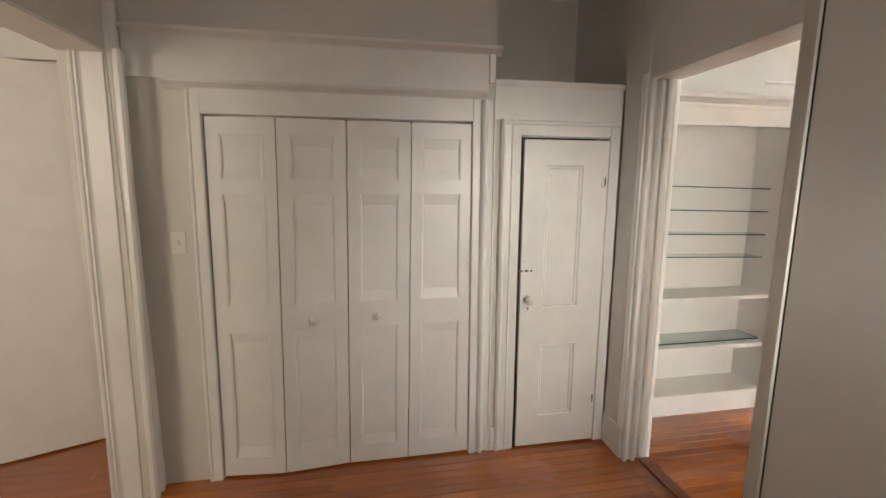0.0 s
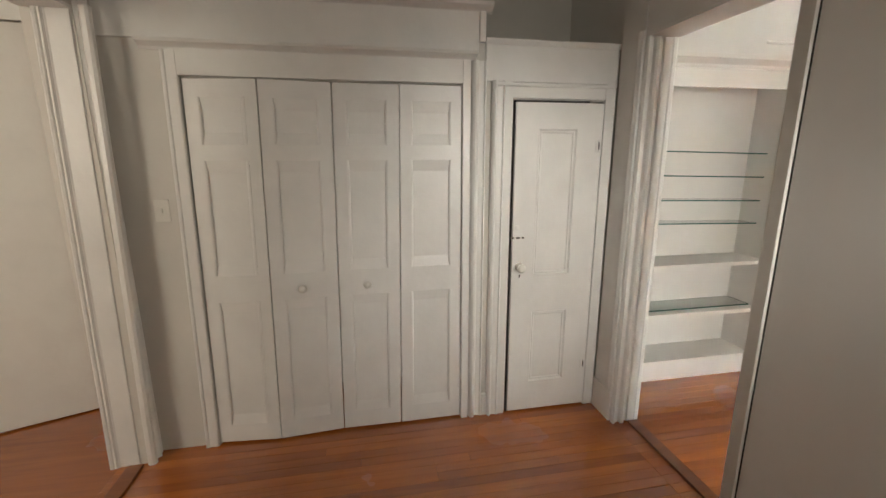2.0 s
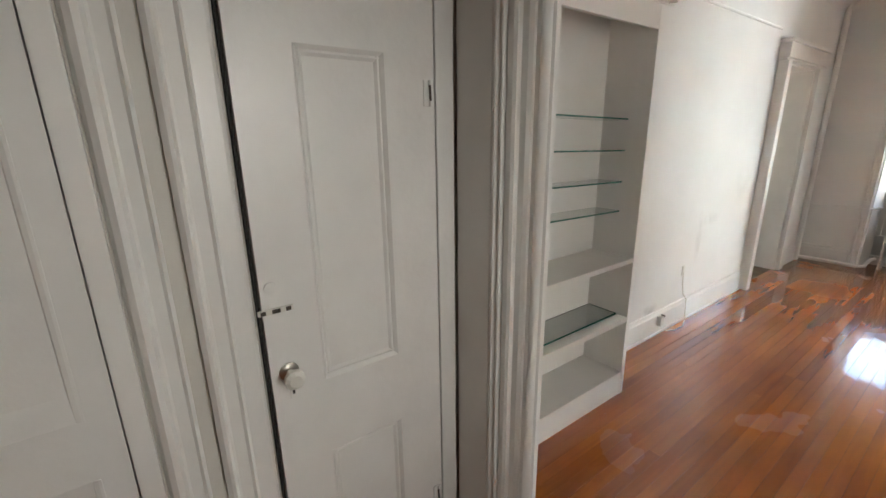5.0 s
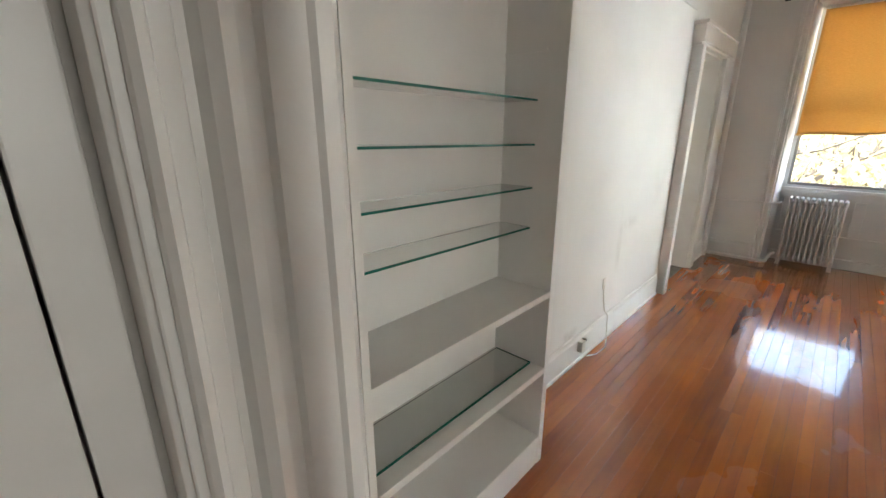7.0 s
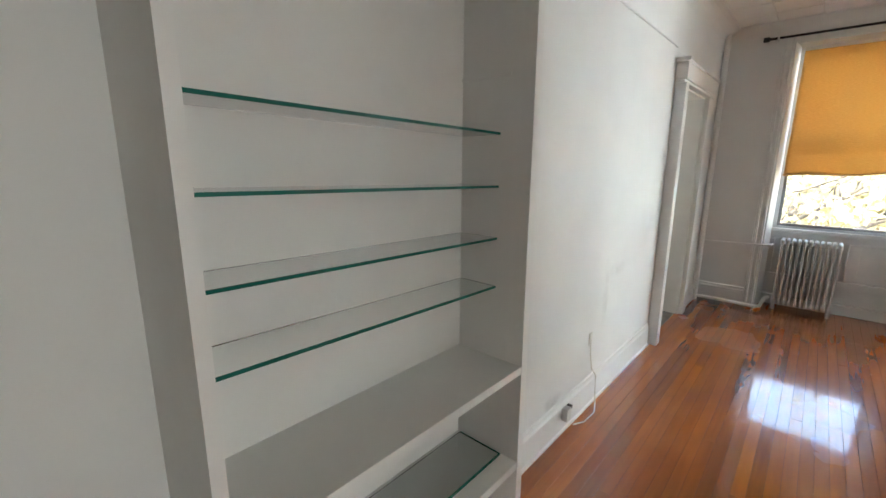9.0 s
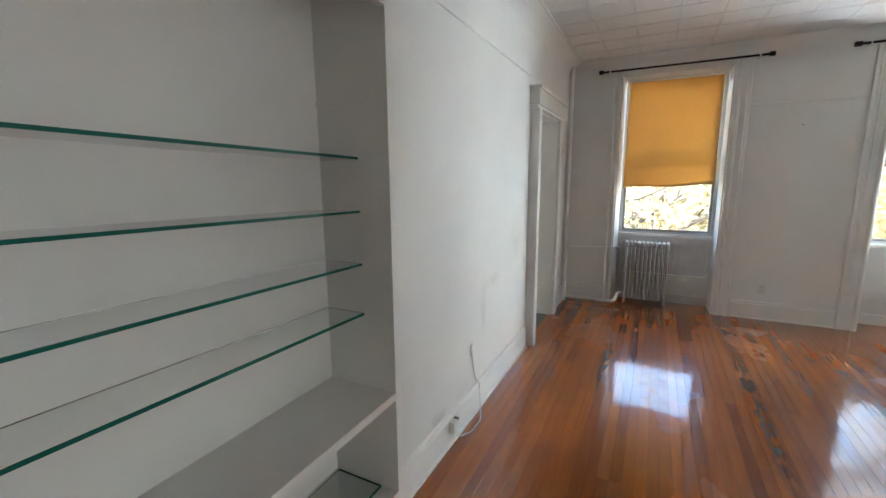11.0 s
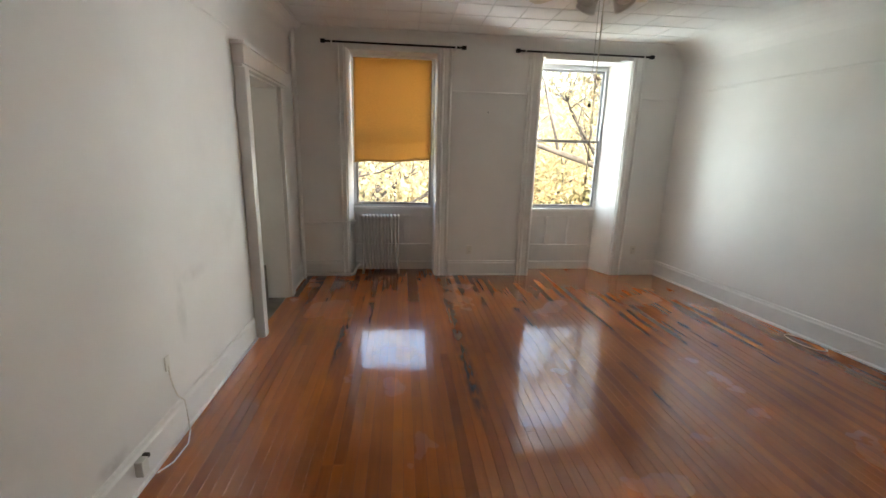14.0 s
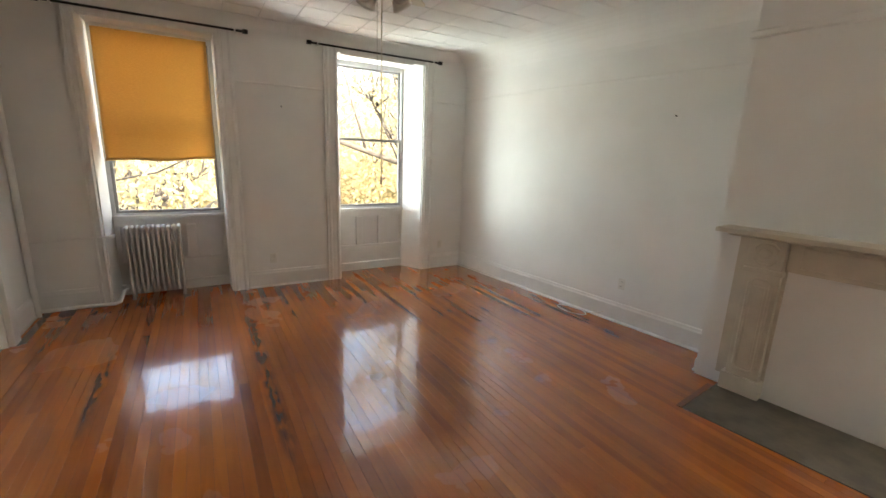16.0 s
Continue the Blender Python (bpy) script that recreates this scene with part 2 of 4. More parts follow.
def cloth():
    m = bpy.data.materials.new("mustard_shade_cloth")
    m.use_nodes = True
    nt = m.node_tree
    out = nt.nodes["Material Output"]
    nt.nodes.remove(nt.nodes["Principled BSDF"])
    dif, tr = nt.nodes.new("ShaderNodeBsdfDiffuse"), nt.nodes.new("ShaderNodeBsdfTranslucent")
    mix = nt.nodes.new("ShaderNodeMixShader")
    mix.inputs["Fac"].default_value = 0.008
    tex, weave = nt.nodes.new("ShaderNodeTexCoord"), nt.nodes.new("ShaderNodeTexNoise")
    mp = nt.nodes.new("ShaderNodeMapping")
    mp.inputs["Scale"].default_value = (40, 40, 240)
    weave.inputs["Scale"].default_value, weave.inputs["Detail"].default_value = 1.0, 4
    nt.links.new(tex.outputs["Object"], mp.inputs["Vector"])
    nt.links.new(mp.outputs["Vector"], weave.inputs["Vector"])
    ramp = nt.nodes.new("ShaderNodeValToRGB")
    ramp.color_ramp.elements[0].position, ramp.color_ramp.elements[0].color = 0.3, (0.55, 0.345, 0.135, 1)
    ramp.color_ramp.elements[1].position, ramp.color_ramp.elements[1].color = 0.7, (0.63, 0.405, 0.17, 1)
    nt.links.new(weave.outputs["Fac"], ramp.inputs["Fac"])
    for n in (dif, tr):
        nt.links.new(ramp.outputs["Color"], n.inputs["Color"])
    nt.links.new(dif.outputs["BSDF"], mix.inputs[1])
    nt.links.new(tr.outputs["BSDF"], mix.inputs[2])
    nt.links.new(mix.outputs["Shader"], out.inputs["Surface"])
    return m


CLOTH = cloth()


def glass(name, colour, rough=0.0, thin=False):
    m = bpy.data.materials.new(name)
    m.use_nodes = True
    nt = m.node_tree
    b = nt.nodes["Principled BSDF"]
    b.inputs["Base Color"].default_value = (*colour, 1)
    b.inputs["Roughness"].default_value = rough
    b.inputs["IOR"].default_value = 1.0 if thin else 1.45
    b.inputs["Transmission Weight"].default_value = 1.0
    return m


PANE = glass("window_glass", (0.84, 0.85, 0.855), 0.0, True)
GREENGLASS = glass("green_edge_glass", (0.95, 0.985, 0.97))
GLASSEDGE = material("glass_edge_green", (0.012, 0.13, 0.10), 0.15, vary=0.15, scale=12, fine=60, bump=0.05)


def leaf_material(name, a, b_, c):
    m = bpy.data.materials.new(name)
    m.use_nodes = True
    nt = m.node_tree
    out = nt.nodes["Material Output"]
    nt.nodes.remove(nt.nodes["Principled BSDF"])
    geo, ramp = nt.nodes.new("ShaderNodeNewGeometry"), nt.nodes.new("ShaderNodeValToRGB")
    ramp.color_ramp.elements[0].color = (*a, 1)
    ramp.color_ramp.elements[1].color = (*c, 1)
    e = ramp.color_ramp.elements.new(0.5)
    e.color = (*b_, 1)
    nt.links.new(geo.outputs["Random Per Island"], ramp.inputs["Fac"])
    dif, tr = nt.nodes.new("ShaderNodeBsdfDiffuse"), nt.nodes.new("ShaderNodeBsdfTranslucent")
    mix = nt.nodes.new("ShaderNodeMixShader")
    mix.inputs["Fac"].default_value = 0.5
    for n in (dif, tr):
        nt.links.new(ramp.outputs["Color"], n.inputs["Color"])
    nt.links.new(dif.outputs["BSDF"], mix.inputs[1])
    nt.links.new(tr.outputs["BSDF"], mix.inputs[2])
    nt.links.new(mix.outputs["Shader"], out.inputs["Surface"])
    return m


LEAF = leaf_material("autumn_leaves", (0.33, 0.34, 0.20), (0.42, 0.39, 0.25), (0.44, 0.35, 0.24))

# ---- helpers of this scene ----


def box(bm, x0, x1, y0, y1, z0, z1, bevel=0.0):
    made = bmesh.ops.create_cube(bm, size=1.0)["verts"]
    for v in made:
        v.co = Vector((x0 + (v.co.x + 0.5) * (x1 - x0), y0 + (v.co.y + 0.5) * (y1 - y0), z0 + (v.co.z + 0.5) * (z1 - z0)))
    if bevel:
        edges = list({e for v in made for e in v.link_edges})
        bmesh.ops.bevel(bm, geom=edges, offset=bevel, segments=2, affect="EDGES", profile=0.6)
    return bm


def boxes(*rows, bevel=0.0):
    bm = bmesh.new()
    for r in rows:
        box(bm, *r, bevel=bevel)
    return bm


def sweep(bm, profile, p0, p1, u, v):
    """A moulding: a closed profile of (a, b) carried from p0 to p1, with a along u and b along v."""
    p0, p1, u, v = Vector(p0), Vector(p1), Vector(u), Vector(v)
    rings = [[bm.verts.new(p + u * a + v * b) for a, b in profile] for p in (p0, p1)]
    n = len(profile)
    for i in range(n):
        j = (i + 1) % n
        bm.faces.new((rings[0][i], rings[0][j], rings[1][j], rings[1][i]))
    bm.faces.new(rings[0][::-1])
    bm.faces.new(rings[1])
    bmesh.ops.recalc_face_normals(bm, faces=bm.faces[:])
    return bm


def lathe(bm, profile, place, axis="z", steps=16):
    """A turned shape: (radius, height) pairs round an axis through place."""
    place = Vector(place)
    rings = []
    for r, h in profile:
        ring = []
        for k in range(steps):
            a = 2 * math.pi * k / steps
            c, s = max(r, 0.0005) * math.cos(a), max(r, 0.0005) * math.sin(a)
            d = {"z": (c, s, h), "y": (c, h, s), "x": (h, c, s)}[axis]
            ring.append(bm.verts.new(place + Vector(d)))
        rings.append(ring)
    for a, b in zip(rings, rings[1:]):
        for k in range(steps):
            bm.faces.new((a[k], a[(k + 1) % steps], b[(k + 1) % steps], b[k]))
    bm.faces.new(rings[0][::-1])
    bm.faces.new(rings[-1])
    bmesh.ops.recalc_face_normals(bm, faces=bm.faces[:])
    return bm


def tube(bm, points, radius, steps=8, taper=1.0):
    """A round bar through points."""
    pts = [Vector(p) for p in points]
    rings = []
    for i, p in enumerate(pts):
        d = (pts[min(i + 1, len(pts) - 1)] - pts[max(i - 1, 0)]).normalized()
        side = d.cross(Vector((0, 0, 1)))
        if side.length < 0.05:
            side = d.cross(Vector((0, 1, 0)))
        side.normalize()
        up = side.cross(d)
        r = radius * (1 + (taper - 1) * i / max(len(pts) - 1, 1))
        rings.append([bm.verts.new(p + r * (math.cos(2 * math.pi * k / steps) * side + math.sin(2 * math.pi * k / steps) * up)) for k in range(steps)])
    for a, b in zip(rings, rings[1:]):
        for k in range(steps):
            bm.faces.new((a[k], a[(k + 1) % steps], b[(k + 1) % steps], b[k]))
    bm.faces.new(rings[0][::-1])
    bm.faces.new(rings[-1])
    bmesh.ops.recalc_face_normals(bm, faces=bm.faces[:])
    return bm


def mesh_of(name, bm, mat, smooth=False):
    me = bpy.data.meshes.new(name)
    bm.to_mesh(me)
    bm.free()
    me.materials.append(mat)
    if smooth:
        for p in me.polygons:
            p.use_smooth = True
    return me


def part(name, bm, mat, parent, label="", smooth=False):
    ob = new(name, mesh_of(name, bm, mat, smooth))
    ob.parent = parent
    if parent is not None:
        ob.matrix_parent_inverse = parent.matrix_world.inverted()
    if label:
        tagged(ob, label)
    return ob


def thing(name, label, category, place=(0, 0, 0), group="", kind=""):
    ob = new(name)
    ob.matrix_world = Matrix.Translation(place)
    ob.empty_display_size = 0.1
    return tagged(ob, label, category, group, kind)


def structure(name, bm, mat, label="", category="wall"):
    return tagged(new(name, mesh_of(name, bm, mat)), label, category, kind="structure")


def fluted(width, proud, n=3):
    """The section of an old moulded casing: beads and hollows across its width."""
    pts = [(0, 0)]
    steps = 26
    for i in range(steps + 1):
        a = i / steps
        edge = min(1.0, 7 * a, 7 * (1 - a))
        wave = 0.66 + 0.34 * math.cos(2 * math.pi * n * a)
        pts.append((a * width, proud * edge ** 0.5 * wave))
    pts.append((width, 0))
    return pts[:1] + [p for p in pts[1:-1] if p[1] > 1e-5] + pts[-1:]


# ---- the plan, in metres ----
HX0, HX1 = -0.93, 1.77          # hall faces
HY0, HY1 = -1.6, 2.63           # hall back, closet wall
RX0, RX1 = 1.95, 7.70           # living room faces
RY0, RY1 = -1.735, 3.07           # the long south wall runs askew from its east end
SKEW = 6.6
RYS = -2.55                     # outer line of floor and ceiling past the askew wall
OPY0, OPY1, OPZ = 1.56, 2.39, 2.27   # opening to the living room
LOY0, LOY1, LOZ = 1.66, 2.53, 2.30   # opening to the side room
CEIL, HCEIL = 2.96, 3.0
D2X0, D2X1, D2Z = 6.00, 6.87, 2.20   # doorway in the long wall
W1 = (1.37, 2.49)               # window recesses, y
W2 = (-1.06, 0.105)
WTOP, RECESS = 2.77, 8.06

# turn of the south wall and all that stands along it
ASKEW = Matrix.Translation((RX1, RY0, 0)) @ pose(0, 0, 0, 0, 0, SKEW) @ Matrix.Translation((-RX1, -RY0, 0))


def askew(ob):
    """Turns a thing that was built square into line with the askew south wall."""
    ob.matrix_world = ASKEW @ ob.matrix_world
    return ob


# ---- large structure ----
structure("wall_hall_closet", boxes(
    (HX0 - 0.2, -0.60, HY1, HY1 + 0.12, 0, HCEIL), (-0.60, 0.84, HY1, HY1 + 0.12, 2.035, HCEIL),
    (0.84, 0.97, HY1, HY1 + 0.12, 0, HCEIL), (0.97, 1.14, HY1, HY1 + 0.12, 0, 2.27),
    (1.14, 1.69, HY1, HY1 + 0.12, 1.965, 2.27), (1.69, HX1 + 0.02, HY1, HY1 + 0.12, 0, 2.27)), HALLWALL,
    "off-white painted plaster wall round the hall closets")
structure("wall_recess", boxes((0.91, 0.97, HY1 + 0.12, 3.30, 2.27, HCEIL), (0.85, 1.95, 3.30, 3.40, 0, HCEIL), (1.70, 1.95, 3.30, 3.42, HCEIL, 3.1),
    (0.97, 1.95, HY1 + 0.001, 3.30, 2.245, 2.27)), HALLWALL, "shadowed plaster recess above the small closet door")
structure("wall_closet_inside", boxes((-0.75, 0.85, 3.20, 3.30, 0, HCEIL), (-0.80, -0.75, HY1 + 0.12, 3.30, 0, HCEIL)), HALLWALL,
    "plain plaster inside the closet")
structure("wall_hall_east", boxes(
    (HX1, RX0, RYS - 0.15, OPY0, 0, 3.1), (HX1, RX0, OPY0, OPY1, OPZ, 3.1), (HX1 + 0.02, RX0, OPY1, 3.30, 0, 3.1)), WALL,
    "white painted wall between hall and living room")
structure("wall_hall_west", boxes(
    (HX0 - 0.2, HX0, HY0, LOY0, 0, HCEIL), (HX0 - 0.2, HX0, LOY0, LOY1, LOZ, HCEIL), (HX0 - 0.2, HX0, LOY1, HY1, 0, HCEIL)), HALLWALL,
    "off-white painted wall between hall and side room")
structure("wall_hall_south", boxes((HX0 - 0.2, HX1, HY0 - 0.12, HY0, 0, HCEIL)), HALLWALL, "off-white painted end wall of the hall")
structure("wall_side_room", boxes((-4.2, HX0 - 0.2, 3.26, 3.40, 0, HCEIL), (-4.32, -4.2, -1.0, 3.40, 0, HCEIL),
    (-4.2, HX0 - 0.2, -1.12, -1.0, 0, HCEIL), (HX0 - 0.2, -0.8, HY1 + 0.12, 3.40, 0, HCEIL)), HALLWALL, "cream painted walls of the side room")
structure("wall_living_north", boxes(
    (RX0, D2X0, RY1, RY1 + 0.20, 0, 3.1), (D2X0, D2X1, RY1, RY1 + 0.20, D2Z, 3.1), (D2X1, RX1 + 0.5, RY1, RY1 + 0.20, 0, 3.1)), WALLN,
    "white painted long wall with scuffs and a doorway")
askew(structure("wall_living_south", boxes((RX0 - 0.1, 1.98, RY0 - 0.15, RY0, 0, 3.1), (1.98, 2.26, RY0 - 0.15, RY0, 0, 0.38), (1.98, 2.26, RY0 - 0.15, RY0, 2.32, 3.1),
    (2.26, RX1 + 0.5, RY0 - 0.15, RY0, 0, 3.1)), WALL, "white painted long wall beside the fireplace"))
structure("wall_living_east", boxes(
    (RX1, RX1 + 0.5, W1[1], RY1, 0, 3.1), (RX1, RX1 + 0.5, W2[1], W1[0], 0, 3.1), (RX1, RX1 + 0.5, RY0, W2[0], 0, 3.1),
    (RX1, RX1 + 0.5, W1[0], W1[1], WTOP, 3.1), (RX1, RX1 + 0.5, W2[0], W2[1], WTOP, 3.1),
    (RECESS, RX1 + 0.5, W1[0], W1[1], 0, 0.80), (RECESS, RX1 + 0.5, W2[0], W2[1], 0, 0.80)), WALL,
    "white painted wall with two tall window recesses")
structure("wall_alcove", boxes((5.0, 8.2, 5.4, 5.5, 0, 3.1), (4.9, 5.0, RY1 + 0.2, 5.5, 0, 3.1), (8.2, 8.3, RY1 + 0.2, 5.5, 0, 3.1)), WALL,
    "white painted walls of the small room past the doorway")
structure("ceiling_alcove", boxes((4.9, 8.3, RY1 + 0.2, 5.5, 3.1, 3.2)), CEILING, "white ceiling of the small room", "ceiling")
structure("ceiling_hall", boxes((-4.32, HX1, -1.72, 3.40, HCEIL, HCEIL + 0.1), (HX1 - 0.02, RX0, OPY1 - 0.05, 3.40, 3.1, 3.2)), CEILING, "white painted hall ceiling", "ceiling")
FF = RY0 + 0.46                 # front of the chimney breast
askew(structure("chimney_breast", boxes((2.28, 4.10, RY0, FF, 0, 3.1)), WALL, "plain painted chimney breast above the mantel", "wall"))


def tin_ceiling():
    bm = boxes((RX0, RX1 + 0.5, RYS - 0.15, RY1 + 0.2, CEIL + 0.02, CEIL + 0.15))
    step = 0.335
    x = RX1 - 0.10
    while x > RX0:
        y = RY1 - 0.10
        while y > RYS + 0.1:
            a, b = max(x - step, RX0), max(y - step, RYS + 0.02)
            lo = [bm.verts.new(p) for p in ((a, b, CEIL + 0.02), (x, b, CEIL + 0.02), (x, y, CEIL + 0.02), (a, y, CEIL + 0.02))]
            g = 0.008
            hi = [bm.verts.new(p) for p in ((a + g, b + g / 3, CEIL), (x - g, b + g / 3, CEIL), (x - g, y - g / 3, CEIL), (a + g, y - g / 3, CEIL))]
            for i in range(4):
                j = (i + 1) % 4
                bm.faces.new((lo[i], hi[i], hi[j], lo[j]))
            bm.faces.new(hi[::-1])
            y -= step
        x -= step
    return structure("ceiling_living", bm, CEILING, "white ceiling of large square pressed tiles", "ceiling")


tin_ceiling()


def cove(r, z):
    return [(0, z), *[(r * (1 - math.cos(math.pi / 2 * i / 8)), z - r + r * math.sin(math.pi / 2 * i / 8)) for i in range(9)]]


bm = bmesh.new()
sweep(bm, cove(0.11, CEIL + 0.004), (RX1, RY0, 0), (RX1, RY1, 0), (-1, 0, 0), (0, 0, 1))
sweep(bm, cove(0.17, CEIL + 0.003), (RX0, RY1, 0), (RX1, RY1, 0), (0, -1, 0), (0, 0, 1))
structure("cove", bm, WALL, "smooth plaster cove between wall and ceiling", "trim")
bm = bmesh.new()
sweep(bm, cove(0.30, CEIL + 0.002), (RX0 - 0.1, RY0, 0), (RX1, RY0, 0), (0, 1, 0), (0, 0, 1))
askew(structure("cove_south", bm, WALL, "wide smooth plaster cove along the askew wall", "trim"))

bm = bmesh.new()
for p0, p1, u in (((RX0, RY1 - 0.10, 0), (RX1 - 0.10, RY1 - 0.10, 0), (0, -1, 0)), ((RX1 - 0.10, RY1 - 0.1, 0), (RX1 - 0.10, RY0 + 0.2, 0), (-1, 0, 0))):
    sweep(bm, [(0, CEIL - 0.004), (0.012, CEIL - 0.012), (0.026, CEIL - 0.010), (0.03, CEIL + 0.01), (0, CEIL + 0.01)], p0, p1, u, (0, 0, 1))
structure("ceiling_trim", bm, CEILING, "thin white bead along the ceiling's edge", "trim")

# picture rails, thin ledges of paint
bm = bmesh.new()
rail = [(0, -0.012), (0.007, -0.008), (0.009, 0.004), (0, 0.012)]
sweep(bm, rail, (RX1, W2[1] + 0.17, 2.33), (RX1, W1[0] - 0.17, 2.33), (-1, 0, 0), (0, 0, 1))
sweep(bm, rail, (RX1, RY0, 2.33), (RX1, W2[0] - 0.14, 2.33), (-1, 0, 0), (0, 0, 1))
sweep(bm, rail, (3.22, RY1, 2.46), (5.80, RY1, 2.46), (0, -1, 0), (0, 0, 1))
structure("picture_rail", bm, WALL, "thin painted-over picture rail", "trim")
bm = bmesh.new()
sweep(bm, [(0, -0.02), (0.004, -0.006), (0.005, 0.004), (0, 0.02)], (4.10, RY0, 2.40), (RX1, RY0, 2.40), (0, 1, 0), (0, 0, 1))
sweep(bm, [(0, -0.03), (0.02, -0.02), (0.03, 0.01), (0, 0.02)], (2.28, FF, 2.50), (4.13, FF, 2.50), (0, 1, 0), (0, 0, 1))
askew(structure("picture_rail_south", bm, WALL, "thin painted-over picture rail along the askew wall", "trim"))

BASE = [(0, 0), (0.028, 0), (0.028, 0.015), (0.018, 0.02), (0.018, 0.165), (0.012, 0.18), (0.010, 0.2), (0, 0.205)]
bm = bmesh.new()
sweep(bm, BASE, (3.22, RY1, 0), (5.81, RY1, 0), (0, -1, 0), (0, 0, 1))
sweep(bm, BASE, (RX0, RY1, 0), (2.22, RY1, 0), (0, -1, 0), (0, 0, 1))
sweep(bm, BASE, (7.0, RY1, 0), (RX1, RY1, 0), (0, -1, 0), (0, 0, 1))
sweep(bm, BASE, (RX1, W2[1] + 0.17, 0), (RX1, W1[0] - 0.17, 0), (-1, 0, 0), (0, 0, 1))
sweep(bm, BASE, (RX1, RY0, 0), (RX1, W2[0] - 0.14, 0), (-1, 0, 0), (0, 0, 1))
sweep(bm, BASE, (RX1, W1[1] + 0.10, 0), (RX1, RY1, 0), (-1, 0, 0), (0, 0, 1))
sweep(bm, BASE, (RX0, RYS + 0.2, 0), (RX0, OPY0 - 0.12, 0), (1, 0, 0), (0, 0, 1))
sweep(bm, BASE, (HX0, HY0, 0), (HX0, LOY0 - 0.08, 0), (1, 0, 0), (0, 0, 1))
sweep(bm, BASE, (HX1, HY0, 0), (HX1, OPY0 - 0.07, 0), (-1, 0, 0), (0, 0, 1))
structure("baseboard", bm, TRIM, "tall white painted baseboard with a rounded cap", "trim")
bm = bmesh.new()
sweep(bm, BASE, (4.10, RY0, 0), (RX1, RY0, 0), (0, 1, 0), (0, 0, 1))
sweep(bm, [(a * 1.1, min(b, 0.11)) for a, b in BASE], (4.10, RY0 + 0.03, 0), (4.10, FF - 0.03, 0), (1, 0, 0), (0, 0, 1))
shoe = [(0.028, 0), (0.042, 0), (0.040, 0.012), (0.028, 0.018)]
sweep(bm, shoe, (4.13, RY0, 0), (RX1, RY0, 0), (0, 1, 0), (0, 0, 1))
askew(structure("baseboard_south", bm, TRIM, "tall white painted baseboard along the askew wall", "trim"))

# ---- openings: casings and jambs ----


def opening_trim(name, label):
    return tagged(new(name), label, "door frame", kind="structure")


e = opening_trim("door_frame_living", "white painted doorway with fluted jamb mouldings")
bm = bmesh.new()
DEEPJAMB = [(0, 0), (0, 0.020), (0.006, 0.028), (0.014, 0.026), (0.018, 0.015), (0.034, 0.015), (0.038, 0.004), (0.046, 0.006), (0.052, 0.022), (0.064, 0.029),
            (0.078, 0.025), (0.084, 0.006), (0.102, 0.003), (0.107, 0.014), (0.148, 0.016), (0.154, 0.023), (0.172, 0.023), (0.186, 0.010), (0.186, 0)]
sweep(bm, DEEPJAMB, (HX1 - 0.004, OPY1, 0.0), (HX1 - 0.004, OPY1, OPZ - 0.012), (1, 0, 0), (0, -1, 0))
part("jamb", bm, TRIM, e, "fluted white painted jamb")
part("jamb", boxes((HX1 + 0.002, RX0 - 0.002, OPY0, OPY0 + 0.018, 0, OPZ - 0.012)), TRIM, e)
part("head", boxes((HX1 + 0.002, RX0 - 0.002, OPY0 + 0.018, OPY1, OPZ - 0.012, OPZ + 0.002)), TRIM, e)
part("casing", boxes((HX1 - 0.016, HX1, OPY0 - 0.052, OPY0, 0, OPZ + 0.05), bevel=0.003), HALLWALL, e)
part("gap_shade_strip", boxes((HX1 - 0.003, HX1, OPY0 - 0.057, OPY0 - 0.052, 0, OPZ + 0.05)), DARK, e, "dark strip painted as the shade in the crack beside the casing")
part("plinth", boxes((HX1 - 0.016, HX1 + 0.02, OPY1 + 0.01, HY1 - 0.03, 0, 0.2), bevel=0.004), TRIM, e)
part("panel", boxes((HX1 - 0.004, HX1 + 0.02, OPY1 + 0.005, HY1 - 0.03, 0.2, OPZ + 0.6)), TRIM, e)
bm = bmesh.new()
sweep(bm, fluted(0.05, 0.016, 2), (HX1 - 0.004, OPY1 + 0.055, 0.2), (HX1 - 0.004, OPY1 + 0.055, OPZ + 0.02), (0, -1, 0), (-1, 0, 0))
part("casing", bm, TRIM, e, "narrow beaded casing")
part("threshold", boxes((HX1 + 0.098, HX1 + 0.170, OPY0 + 0.018, OPY1 - 0.025, 0.0, 0.014), bevel=0.005), SADDLE, e, "dark worn wooden threshold")

e = opening_trim("door_frame_side_room", "white painted doorway with wide layered jamb")
bm = bmesh.new()
JAMB = [(0, 0), (0, 0.016), (0.008, 0.022), (0.018, 0.020), (0.024, 0.014), (0.034, 0.018), (0.042, 0.010), (0.050, 0.006), (0.140, 0.006), (0.144, -0.0), (0.146, -0.0)]
sweep(bm, JAMB, (HX0 - 0.200, LOY1, 0), (HX0 - 0.150, LOY1, LOZ), (1, 0, 0), (0, -1, 0))
part("jamb", bm, TRIM, e)
bm = bmesh.new()
sweep(bm, [(0.0, 0), (0.002, 0.014), (0.012, 0.022), (0.030, 0.024), (0.042, 0.016), (0.046, 0)], (HX0 - 0.016, LOY1, 0), (HX0 + 0.030, LOY1, LOZ), (1, 0, 0), (0, -1, 0))
part("bead", bm, TRIM, e)
bm = bmesh.new()
sweep(bm, fluted(0.09, 0.03, 2), (HX0, LOY1 + 0.005, 0), (HX0, LOY1 + 0.005, HCEIL), (0, 1, 0), (1, 0, 0))
part("casing", bm, TRIM, e, "moulded white casing up to the ceiling")
